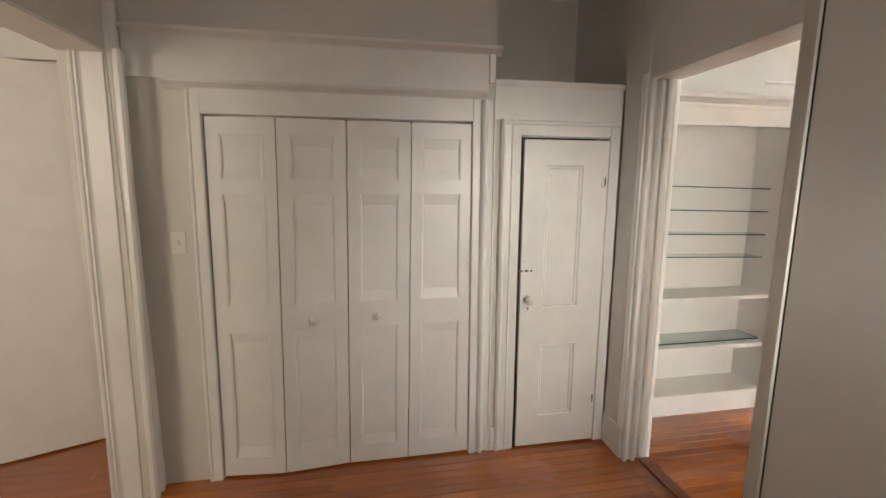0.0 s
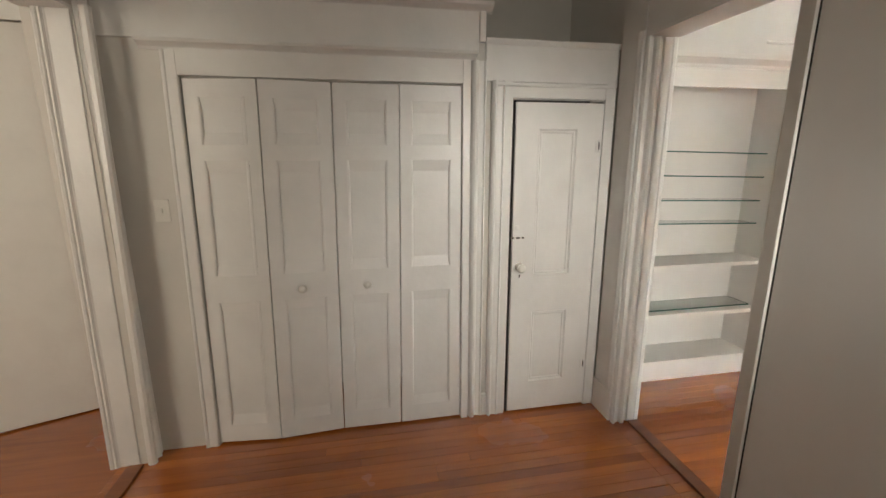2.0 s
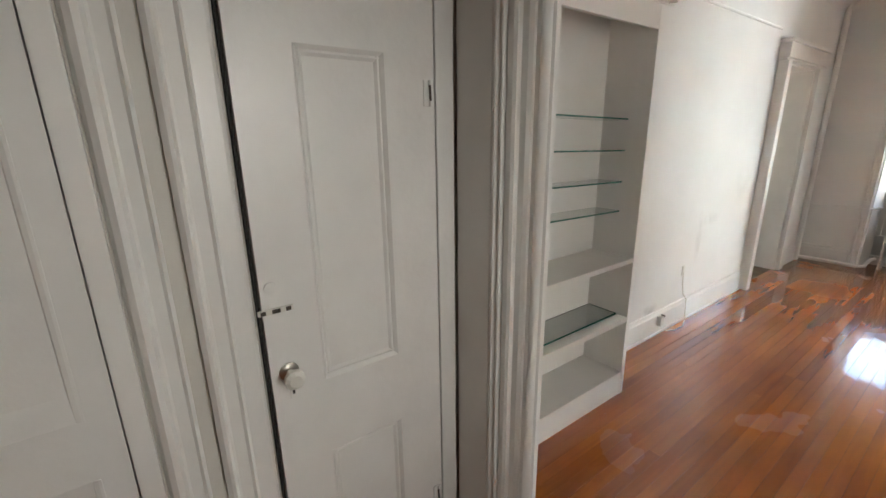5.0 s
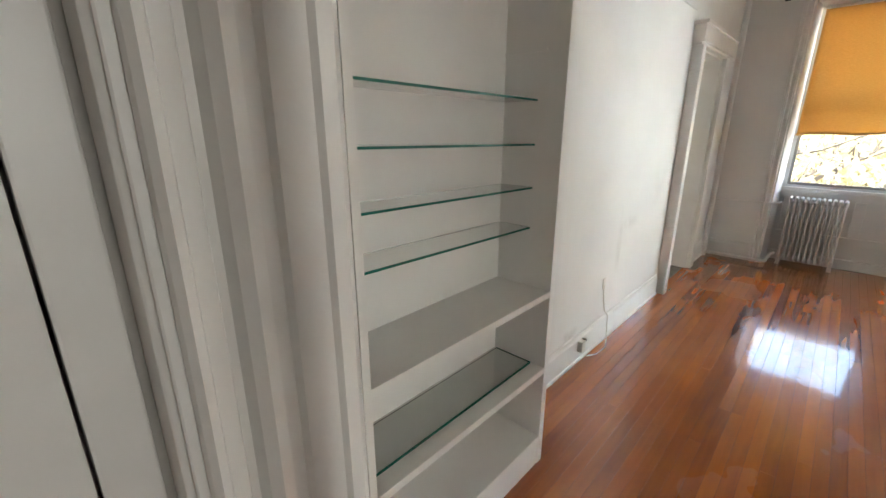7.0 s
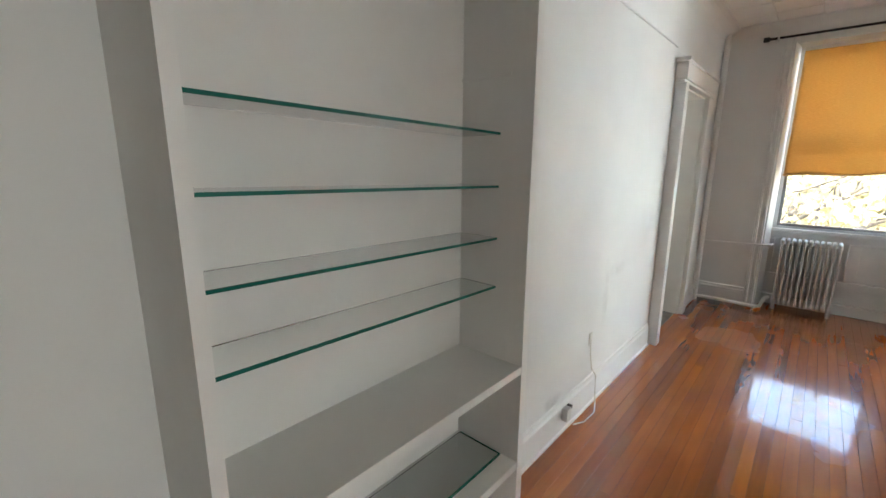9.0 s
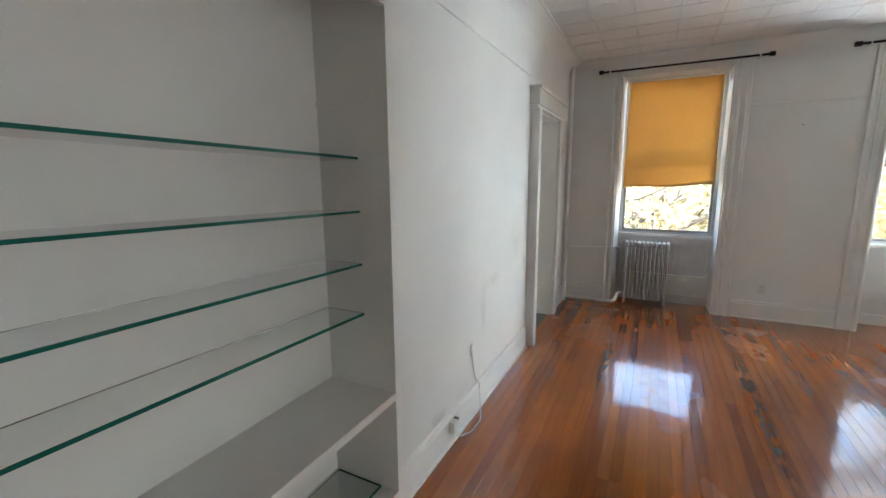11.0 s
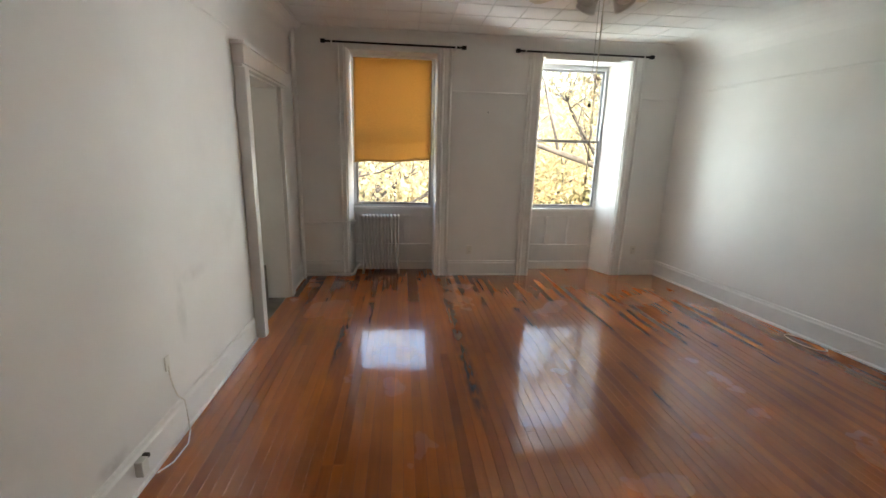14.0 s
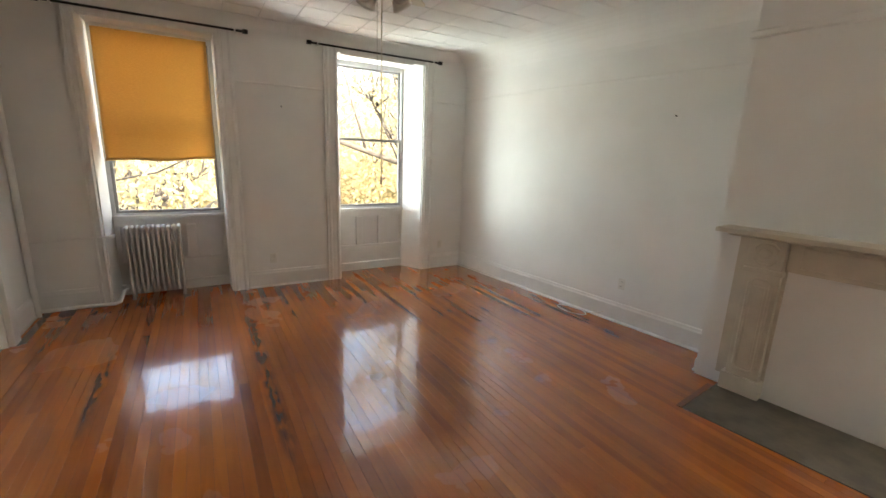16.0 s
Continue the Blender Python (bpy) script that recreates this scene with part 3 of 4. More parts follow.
part("jamb", boxes((HX0 - 0.198, HX0 - 0.002, LOY0, LOY0 + 0.018, 0, LOZ)), TRIM, e)
part("casing", boxes((HX0, HX0 + 0.016, LOY0 - 0.07, LOY0, 0, LOZ + 0.05), bevel=0.003), HALLWALL, e)
part("head", boxes((HX0 - 0.198, HX0 - 0.002, LOY0 + 0.018, LOY1, LOZ - 0.014, LOZ + 0.002)), TRIM, e)
part("threshold", boxes((HX0 - 0.11, HX0 - 0.03, LOY0 + 0.018, LOY1 - 0.02, 0.0, 0.016), bevel=0.005), SADDLE, e, "dark worn wooden threshold")

e = opening_trim("door_frame_small_room", "white painted doorway with a plain raised casing")
part("casing", boxes((D2X0 - 0.165, D2X0 - 0.075, RY1 - 0.085, RY1, 0, D2Z), bevel=0.008), TRIM, e)
part("inner_casing", boxes((D2X0 - 0.075, D2X0, RY1 - 0.060, RY1, 0, D2Z), bevel=0.006), TRIM, e)
part("casing", boxes((D2X1, D2X1 + 0.13, RY1 - 0.060, RY1, 0, D2Z), bevel=0.006), TRIM, e)
part("head_casing", boxes((D2X0 - 0.18, D2X1 + 0.15, RY1 - 0.088, RY1, D2Z + 0.02, D2Z + 0.15), bevel=0.006), TRIM, e)
part("head_bead", boxes((D2X0 - 0.17, D2X1 + 0.14, RY1 - 0.070, RY1, D2Z, D2Z + 0.02), bevel=0.004), TRIM, e)
part("head_cap", boxes((D2X0 - 0.20, D2X1 + 0.17, RY1 - 0.105, RY1, D2Z + 0.15, D2Z + 0.18), bevel=0.006), TRIM, e)
part("jamb", boxes((D2X0, D2X0 + 0.016, RY1 - 0.02, RY1 + 0.2, 0, D2Z)), TRIM, e)
part("jamb", boxes((D2X1 - 0.016, D2X1, RY1 - 0.02, RY1 + 0.2, 0, D2Z)), TRIM, e)
part("head", boxes((D2X0 + 0.016, D2X1 - 0.016, RY1 - 0.02, RY1 + 0.2, D2Z - 0.016, D2Z)), TRIM, e)

# ---- hall closet: surround and folding doors ----
e = opening_trim("closet_surround", "white painted closet surround with a projecting cornice")
bm = bmesh.new()
sweep(bm, [(0, 0), (0, 0.022), (0.006, 0.030), (0.016, 0.030), (0.022, 0.024), (0.066, 0.026), (0.072, 0.020), (0.072, 0)], (-0.679, HY1, 0), (-0.640, HY1, 2.155), (1, 0, 0), (0, -1, 0))
part("casing", bm, TRIM, e)
part("casing", boxes((0.84, 0.885, HY1 - 0.028, HY1, 0, 2.16), bevel=0.004), TRIM, e)
part("head_board", boxes((-0.60, 0.84, HY1 - 0.024, HY1, 2.04, 2.16)), TRIM, e)
CORNICE = [(0, 0), (0.012, 0), (0.02, 0.012), (0.034, 0.022), (0.05, 0.03), (0.055, 0.045), (0, 0.05)]
bm = bmesh.new()
sweep(bm, CORNICE, (-0.73, HY1, 2.155), (0.915, HY1, 2.155), (0, -1, 0), (0, 0, 1))
part("cornice", bm, TRIM, e)
part("upper_panel", boxes((HX0 + 0.03, 0.93, HY1 - 0.018, HY1, 2.205, 2.40)), TRIM, e)
bm = bmesh.new()
sweep(bm, CORNICE, (HX0 + 0.03, HY1, 2.395), (1.0, HY1, 2.395), (0, -1, 0), (0, 0, 1))
part("cornice", bm, TRIM, e, "upper projecting cornice")
part("corner_block", boxes((0.93, 0.965, HY1 - 0.03, HY1, 2.25, 2.40), bevel=0.004), TRIM, e)
bm = bmesh.new()
sweep(bm, [(0, 0), (0, 0.010), (0.008, 0.028), (0.020, 0.036), (0.032, 0.032), (0.040, 0.014), (0.046, 0.012), (0.070, 0.016), (0.077, 0.026), (0.085, 0.018), (0.085, 0)], (0.89, HY1, 0.0), (0.89, HY1, 2.16), (1, 0, 0), (0, -1, 0))
part("pilaster", bm, TRIM, e, "beaded pilaster strip beside the closet")

part("plinth", boxes((0.977, 1.008, HY1 - 0.022, HY1, 0, 0.15), bevel=0.003), TRIM, e, "short broken-off plinth piece")

# joints of the folding leaves at the floor and at the head: the doors have sagged out of plumb
JLOW = [-0.604, -0.258, 0.106, 0.458, 0.838]
JTOP = [-0.566, -0.214, 0.144, 0.496, 0.838]
FY = HY1 - 0.008


def bifold_leaf(width):
    """A folding leaf with three sunk panels, its face towards -y, hinged at x = 0."""
    bm = bmesh.new()
    h, st = 2.015, 0.058
    panels = [(0.11, 0.86), (1.01, 1.62), (1.70, 1.93)]
    box(bm, 0, st, 0, 0.03, 0, h)
    box(bm, width - st, width, 0, 0.03, 0, h)
    for a, b in ((0, 0.11), (0.86, 1.01), (1.62, 1.70), (1.93, h)):
        box(bm, st, width - st, 0, 0.03, a, b)
    for a, b in panels:
        box(bm, st, width - st, 0.012, 0.022, a, b)
        sweep(bm, [(0, 0.012), (0.060, 0.012), (0, 0.0005)], (st, 0, a), (width - st, 0, a), (0, 0, 1), (0, 1, 0))
        sweep(bm, [(0, 0.012), (0.060, 0.012), (0, 0.0005)], (st, 0, b), (width - st, 0, b), (0, 0, -1), (0, 1, 0))
        for x0, s in ((st, 1), (width - st, -1)):
            sweep(bm, [(0, 0.012), (0.020 * s, 0.012), (0.015 * s, 0.000), (0.006 * s, -0.003), (0, -0.003)], (x0, 0, a), (x0, 0, b), (1, 0, 0), (0, 1, 0))
    return bm


doors = thing("folding_closet_doors", "four cream white folding closet doors with sunk panels, nearly shut", "closet door", (0, FY, 0.012))
folds = [FY, FY - 0.030, FY + 0.0, FY - 0.004, FY]
LEAF_H = 2.015
for i in range(4):
    low, high = JLOW[i + 1] - JLOW[i] - 0.006, JTOP[i + 1] - JTOP[i] - 0.006
    bm = bifold_leaf(low)
    if i in (1, 2):
        k = bmesh.new()
        lathe(k, [(0.010, 0), (0.010, -0.014), (0.018, -0.020), (0.023, -0.032), (0.021, -0.042), (0.012, -0.050), (0.0, -0.052)], (0.168 if i == 1 else 0.158, 0, 0.925), "y")
    else:
        k = None
    for mesh in (bm, k):
        for v in (mesh.verts if mesh else ()):
            u, h = v.co.x / low, v.co.z / LEAF_H
            x = (JLOW[i] + u * low) * (1 - h) + (JTOP[i] + u * high) * h + 0.003
            v.co = Vector((x, folds[i] + (folds[i + 1] - folds[i]) * u + v.co.y, v.co.z + 0.014))
    leaf = part("door_leaf", bm, TRIM, doors)
    if k:
        part("knob", k, PLASTIC, leaf, "small white turned knob", True)

# ---- small closet door ----
e = opening_trim("closet_door_frame", "white painted frame of the narrow closet door")
bm = bmesh.new()
sweep(bm, [(0, 0), (0, 0.024), (0.010, 0.036), (0.018, 0.038), (0.025, 0.026), (0.031, 0.024), (0.058, 0.026), (0.065, 0.034), (0.072, 0.026), (0.112, 0.024), (0.120, 0.018), (0.125, 0)], (1.01, HY1, 0), (1.01, HY1, 2.06), (1, 0, 0), (0, -1, 0))
part("casing", bm, TRIM, e)
part("casing", boxes((1.69, 1.755, HY1 - 0.03, HY1, 0, 2.06), bevel=0.004), TRIM, e)
bm = bmesh.new()
sweep(bm, [(0, 0), (0, 0.024), (0.058, 0.026), (0.064, 0.034), (0.078, 0.034), (0.085, 0.02), (0.085, 0)], (1.02, HY1, 1.972), (1.755, HY1, 1.972), (0, 0, 1), (0, -1, 0))
part("head_casing", bm, TRIM, e)
part("fascia", boxes((0.975, HX1 - 0.004, HY1 - 0.014, HY1, 2.06, 2.245)), TRIM, e)
bm = bmesh.new()
sweep(bm, [(0, 0), (0.02, 0.003), (0.03, 0.02), (0.032, 0.03), (0, 0.034)], (0.97, HY1, 2.243), (HX1 - 0.002, HY1, 2.243), (0, -1, 0), (0, 0, 1))
part("cornice", bm, TRIM, e, "thin ledge above the fascia")


def panel_door(w, h, panels, t=0.035):
    bm = bmesh.new()
    x0, x1 = panels[0][0], panels[0][1]
    box(bm, 0, x0, 0, t, 0, h)
    box(bm, x1, w, 0, t, 0, h)
    zs = [0]
    for _, _, a, b in panels:
        zs += [a, b]
    zs.append(h)
    for a, b in zip(zs[::2], zs[1::2]):
        box(bm, x0, x1, 0, t, a, b)
    for _, _, a, b in panels:
        box(bm, x0, x1, 0.012, t - 0.005, a, b)
        m = [(0, 0.012), (0.024, 0.012), (0.016, 0.006), (0.010, 0.008), (0, -0.003)]
        sweep(bm, m, (x0, 0, a), (x0, 0, b), (1, 0, 0), (0, 1, 0))
        sweep(bm, m, (x1, 0, a), (x1, 0, b), (-1, 0, 0), (0, 1, 0))
        sweep(bm, m, (x0, 0, a), (x1, 0, a), (0, 0, 1), (0, 1, 0))
        sweep(bm, m, (x0, 0, b), (x1, 0, b), (0, 0, -1), (0, 1, 0))
    return bm


DX, DY = 1.15, HY1 - 0.028
cd = thing("closet_door", "narrow white two-panel closet door, shut, with a glass knob", "door", (DX, DY, 0.015))
slab = part("door_slab", panel_door(0.535, 1.935, [(0.14, 0.375, 0.20, 0.68), (0.14, 0.375, 0.92, 1.79)]), TRIM, cd)
slab.matrix_world = Matrix.Translation((DX, DY, 0.015))
bm = bmesh.new()
lathe(bm, [(0.024, 0), (0.024, -0.004), (0.010, -0.008), (0.009, -0.026), (0.020, -0.032), (0.027, -0.045), (0.026, -0.056), (0.016, -0.064), (0, -0.065)], (DX + 0.046, DY, 0.995), "y", 12)
part("knob", bm, PLASTIC, cd, "milky glass knob")
bm = bmesh.new()
lathe(bm, [(0.026, 0), (0.026, -0.004), (0.012, -0.009), (0, -0.009)], (DX + 0.046, DY, 0.995), "y")
part("rose", bm, CHROME, cd, "tarnished metal rose")
part("keyhole_plate", boxes((DX + 0.042, DX + 0.060, DY - 0.003, DY, 0.915, 0.955), bevel=0.001), TRIM, cd)
part("keyhole", boxes((DX + 0.048, DX + 0.054, DY - 0.005, DY - 0.003, 0.927, 0.945)), DARK, cd)
lt = part("latch_bolt", boxes((DX - 0.012, DX + 0.075, DY - 0.008, DY, 1.168, 1.182), bevel=0.002), PLASTIC, cd, "painted sliding bolt with dark screws")
for k in (0.0, 0.028, 0.036, 0.062):
    part("screw", boxes((DX - 0.006 + k, DX + 0.006 + k, DY - 0.011, DY - 0.008, 1.170, 1.180)), OLDMETAL, lt)
bm = bmesh.new()
lathe(bm, [(0.016, 0), (0.016, -0.004), (0.0, -0.006)], (DX + 0.026, DY, 1.235), "y", 12)
part("lock_cap", bm, TRIM, cd)
for z in (0.31, 1.71):
    bm = boxes((DX + 0.497, DX + 0.515, DY - 0.004, DY, z - 0.035, z + 0.035), bevel=0.001)
    tube(bm, [(DX + 0.517, DY - 0.006, z - 0.035), (DX + 0.517, DY - 0.006, z + 0.035)], 0.005)
    hg = part("hinge", bm, TRIM, cd, "painted-over hinge")
    bm = bmesh.new()
    tube(bm, [(DX + 0.515, DY - 0.011, z - 0.02), (DX + 0.513, DY - 0.011, z + 0.022)], 0.0035, 6)
    part("hinge_pin", bm, OLDMETAL, hg, "bare dark pin")
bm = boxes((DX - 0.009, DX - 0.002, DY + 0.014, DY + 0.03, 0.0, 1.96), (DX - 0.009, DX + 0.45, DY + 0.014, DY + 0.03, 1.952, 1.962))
part("shadow_gap_strip", bm, DARK, e)

# ---- side room door, standing ajar ----
sd = thing("side_room_door", "tall plain cream door standing ajar in the side room", "door", (-1.45, 3.17, 0.01))
sl = part("door_slab", boxes((-0.80, 0, 0, 0.035, 0.0, 2.36), bevel=0.003), TRIM, sd)
sl.matrix_world = Matrix.Translation((-1.45, 3.175, 0.012)) @ pose(0, 0, 0, 0, 0, 22)
e = opening_trim("door_frame_side_closet", "cream painted head casing above the side room door")
part("head_casing", boxes((-2.5, -1.33, 3.225, 3.26, 2.41, 2.58), bevel=0.006), TRIM, e)
part("head_cap", boxes((-2.55, -1.30, 3.20, 3.26, 2.58, 2.63), bevel=0.008), TRIM, e)
part("casing", boxes((-1.44, -1.33, 3.225, 3.26, 0, 2.41), bevel=0.006), TRIM, e)

# ---- bookcase ----
BF, BB = 2.775, RY1
bc = thing("bookcase", "tall white painted built-in bookcase, empty, with cornice", "bookcase", (2.7, 2.92, 0))
part("side", boxes((3.185, 3.22, BF, BB, 0, 2.20)), SHELF, bc)
part("side", boxes((2.220, 2.245, BF, BB, 0, 2.20)), SHELF, bc)
part("back", boxes((2.245, 3.185, BB - 0.02, BB, 0.0, 2.20)), SHELF, bc)
part("base", boxes((2.245, 3.185, BF + 0.003, BB - 0.02, 0, 0.155)), SHELF, bc)
part("shelf", boxes((2.245, 3.185, BF + 0.002, BB - 0.02, 0.495, 0.525)), SHELF, bc)
part("shelf", boxes((2.245, 3.185, BF + 0.002, BB - 0.02, 0.868, 0.895)), SHELF, bc)
part("frieze", boxes((2.245, 3.185, BF + 0.001, BF + 0.02, 2.09, 2.20)), SHELF, bc)
part("top", boxes((2.220, 3.22, BF, BB, 2.20, 2.22)), SHELF, bc)
bm = bmesh.new()
sweep(bm, [(0, 0), (0.015, 0), (0.02, 0.02), (0.045, 0.04), (0.06, 0.05), (0.062, 0.075), (0, 0.08)], (2.16, BF, 2.205), (3.28, BF, 2.205), (0, -1, 0), (0, 0, 1))
sweep(bm, [(0, 0), (0.015, 0), (0.02, 0.02), (0.045, 0.04), (0.06, 0.05), (0.062, 0.075), (0, 0.08)], (3.22, BF - 0.06, 2.205), (3.22, BB, 2.205), (1, 0, 0), (0, 0, 1))
sweep(bm, [(0, 0), (0.015, 0), (0.02, 0.02), (0.045, 0.04), (0.06, 0.05), (0.062, 0.075), (0, 0.08)], (2.22, BF - 0.06, 2.205), (2.22, BB, 2.205), (-1, 0, 0), (0, 0, 1))
part("cornice", bm, SHELF, bc)
part("top_box", boxes((2.26, 3.10, BF + 0.12, BB, 2.22, 2.33), bevel=0.006), SHELF, bc)
part("cleat", boxes((3.179, 3.185, 2.86, 3.05, 1.838, 1.848)), SHELF, bc)
for z in (1.16, 1.329, 1.502, 1.67):
    g = thing("glass_shelf", "clear glass shelf with a green edge in the bookcase", "glass shelf", (2.7, 2.96, z), "glass shelves")
    lean = Matrix.Translation((3.182, 0, z)) @ pose(0, 0, 0, 0, 1.3, 0)
    for nm, ya, yb, mt, lb in (("glass_sheet", 2.894, 3.045, GREENGLASS, ""), ("front_edge", 2.890, 2.894, GLASSEDGE, "dark green polished front edge")):
        sheet = part(nm, boxes((-0.932, 0, ya, yb, -0.0085, -0.0005)), mt, g, lb)
        sheet.matrix_world = lean
        sheet.visible_shadow = nm != "glass_sheet"
g = thing("loose_glass_sheet", "green glass sheet lying on the lower wooden shelf", "glass shelf", (2.7, 2.92, 0.527))
part("glass_sheet", boxes((2.27, 3.17, 2.845, 3.03, 0.527, 0.535)), GREENGLASS, g).visible_shadow = False
part("front_edge", boxes((2.27, 3.17, 2.841, 2.845, 0.527, 0.535)), GLASSEDGE, g)
part("side_edge", boxes((3.17, 3.174, 2.841, 3.03, 0.527, 0.535)), GLASSEDGE, g)

# ---- windows ----


def window(name, y0, y1, label, dot, splay):
    w = tagged(new(name), label, "window", kind="structure")
    gx = 7.985
    # casing round the recess, set down to the floor
    for ya, yb in ((y0 - 0.155, y0), (y1, y1 + (0.09 if dot else 0.165))):
        bm = bmesh.new()
        k = (yb - ya) / 0.155
        band = [(0, 0), (0, 0.034), (0.006, 0.046), (0.020, 0.050), (0.034, 0.044), (0.040, 0.030), (0.092, 0.028), (0.100, 0.040), (0.118, 0.044), (0.128, 0.034), (0.150, 0.034), (0.155, 0.026), (0.155, 0)]
        sweep(bm, [(k * p, q) for p, q in band], (RX1, ya, 0), (RX1, ya, WTOP + 0.03), (0, 1, 0), (-1, 0, 0))
        part("casing", bm, TRIM, w)
    part("head_casing", boxes((RX1 - 0.02, RX1, y0, y1, WTOP, WTOP + 0.03)), TRIM, w)
    # reveals
    for ya, k, s in ((y0, 1, splay), (y1, -1, 0.045)):
        bm = bmesh.new()
        v = [(RX1 - 0.012, ya), (gx + 0.12, ya), (gx + 0.12, ya + k * s), (gx - 0.01, ya + k * s), (RX1 - 0.012, ya + k * 0.012)]
        lo = [bm.verts.new((a, b, 0)) for a, b in v]
        hi = [bm.verts.new((a, b, WTOP)) for a, b in v]
        for i in range(5):
            j = (i + 1) % 5
            bm.faces.new((lo[i], lo[j], hi[j], hi[i]))
        bm.faces.new(lo[::-1]), bm.faces.new(hi)
        bmesh.ops.recalc_face_normals(bm, faces=bm.faces[:])
        part("reveal", bm, TRIM, w)
    a, b = y0 + splay, y1 - 0.045
    part("soffit", boxes((RX1 - 0.01, gx + 0.12, a, b, WTOP - 0.02, WTOP + 0.004)), TRIM, w)
    zs, zt = 0.90, WTOP - 0.02
    part("sill", boxes((gx - 0.03, gx + 0.12, a, b, zs - 0.06, zs - 0.02), bevel=0.006), TRIM, w)
    # wainscot below the sill
    wx = gx + 0.045
    wn_ = part("wainscot", boxes((wx, wx + 0.03, a, b, 0, zs - 0.06)), TRIM, w)
    part("rail", boxes((wx - 0.036, wx, a, b, 0.28, 0.36), bevel=0.003), TRIM, wn_)
    part("rail", boxes((wx - 0.036, wx, a, b, 0.76, zs - 0.06), bevel=0.003), TRIM, wn_)
    part("base", boxes((wx - 0.046, wx, a, b, 0, 0.11), bevel=0.004), TRIM, wn_)
    n = 3
    for i in range(n + 1):
        c = a + (b - a) * i / n
        part("stile", boxes((wx - 0.034, wx, max(a, c - 0.045), min(b, c + 0.045), 0.362, 0.758), bevel=0.003), TRIM, wn_)
    # frame and two sashes
    f = part("window_frame", boxes((gx + 0.005, gx + 0.09, a, a + 0.035, zs - 0.02, zt), (gx + 0.005, gx + 0.09, b - 0.035, b, zs - 0.02, zt),
                                   (gx + 0.005, gx + 0.09, a + 0.035, b - 0.035, zt - 0.05, zt), (gx + 0.005, gx + 0.09, a + 0.035, b - 0.035, zs - 0.02, zs + 0.005)), SASH, w)
    a, b = a + 0.036, b - 0.036
    mid = 1.79
    for x, za, zb, t in ((gx + 0.012, zs + 0.006, mid + 0.02, 0.028), (gx + 0.050, mid - 0.015, zt - 0.051, 0.024)):
        sash = part("sash", boxes((x, x + 0.03, a, a + t, za, zb), (x, x + 0.03, b - t, b, za, zb), (x, x + 0.03, a + t, b - t, za, za + t), (x, x + 0.03, a + t, b - t, zb - t, zb)), SCREEN, w, "grey metal sash")
        pane = part("pane", boxes((x + 0.012, x + 0.016, a + t, b - t, za + t, zb - t)), PANE, sash)
        pane.visible_shadow = False
    return w


window("window_1", W1[0], W1[1], "tall sash window with panelling and a radiator below", True, 0.022)
window("window_2", W2[0], W2[1], "tall sash window in a deep white recess", False, 0.158)

# ---- shade ----
sh = thing("roman_shade", "mustard yellow cloth roman shade, half lowered in the window", "window shade", (7.90, 1.94, 2.74))
bm = bmesh.new()
ny, nz = 30, 40
grid = []
for i in range(nz + 1):
    row = []
    for j in range(ny + 1):
        u, v = j / ny, i / nz
        y = 1.445 + 0.965 * u + 0.012 * v * (u - 0.3)
        z = 2.725 - 1.24 * v + 0.02 * v * (1 - 2 * u)
        bow = 0.012 * math.sin(3.1 * u * math.pi) * v
        sag = 0.010 * math.sin(2 * math.pi * u * 1.4 + 0.6) * max(0, v - 0.7) / 0.3
        fold = 0.022 * max(0.0, 1 - abs(v - 0.83) / 0.16)
        row.append(bm.verts.new((7.925 - bow - fold - 0.01 * v, y, z + sag)))
    grid.append(row)
for i in range(nz):
    for j in range(ny):
        bm.faces.new((grid[i][j], grid[i][j + 1], grid[i + 1][j + 1], grid[i + 1][j]))
bmesh.ops.solidify(bm, geom=bm.faces[:], thickness=0.0015)
part("cloth", bm, CLOTH, sh, "", True)
bm = bmesh.new()
low = 2.725 - 1.24
pts = [(7.912, 1.445 + 0.98 * k / 14, low + 0.02 * (1 - k / 7) + 0.012 * math.sin(2 * math.pi * k / 14 * 1.4 + 0.6) * 0.8 - 0.004) for k in range(15)]
tube(bm, pts, 0.011)
part("bottom_bar", bm, CLOTH, sh, "rolled hem of the shade")
part("head_rail", boxes((7.90, 7.94, 1.445, 2.41, 2.715, 2.745)), TRIM, sh)

# ---- curtain rods ----


def curtain_rod(ya, yb):
    r = thing("curtain_rod", "black metal curtain rod with square finials above a window", "curtain rod", (7.62, (ya + yb) / 2, 2.81), "curtain rods")
    bm = bmesh.new()
    tube(bm, [(7.62, ya + 0.13, 2.81), (7.62, yb - 0.13, 2.81)], 0.011, 10)
    part("rod", bm, BLACK, r)
    for y, s in ((ya, 1), (yb, -1)):
        bm = bmesh.new()
        tube(bm, [(7.62, y + s * 0.045, 2.81), (7.62, y + s * 0.115, 2.81)], 0.012, 10)
        box(bm, 7.60, 7.64, min(y, y + s * 0.05), max(y, y + s * 0.05), 2.79, 2.83, 0.004)
        part("finial", bm, BLACK, r)
        bm = boxes((7.61, RX1, y + s * 0.118 - 0.005, y + s * 0.118 + 0.005, 2.797, 2.822), bevel=0.002)
        box(bm, RX1 - 0.006, RX1, y + s * 0.118 - 0.012, y + s * 0.118 + 0.012, 2.77, 2.85, 0.002)
        part("bracket", bm, TRIM, r, "white bracket")
    return r


curtain_rod(1.06, 2.74)
curtain_rod(-1.28, 0.46)

# ---- radiators ----


def radiator(place, n, turn=0.0, label=""):
    r = thing("radiator", label, "radiator", place)
    bm = bmesh.new()
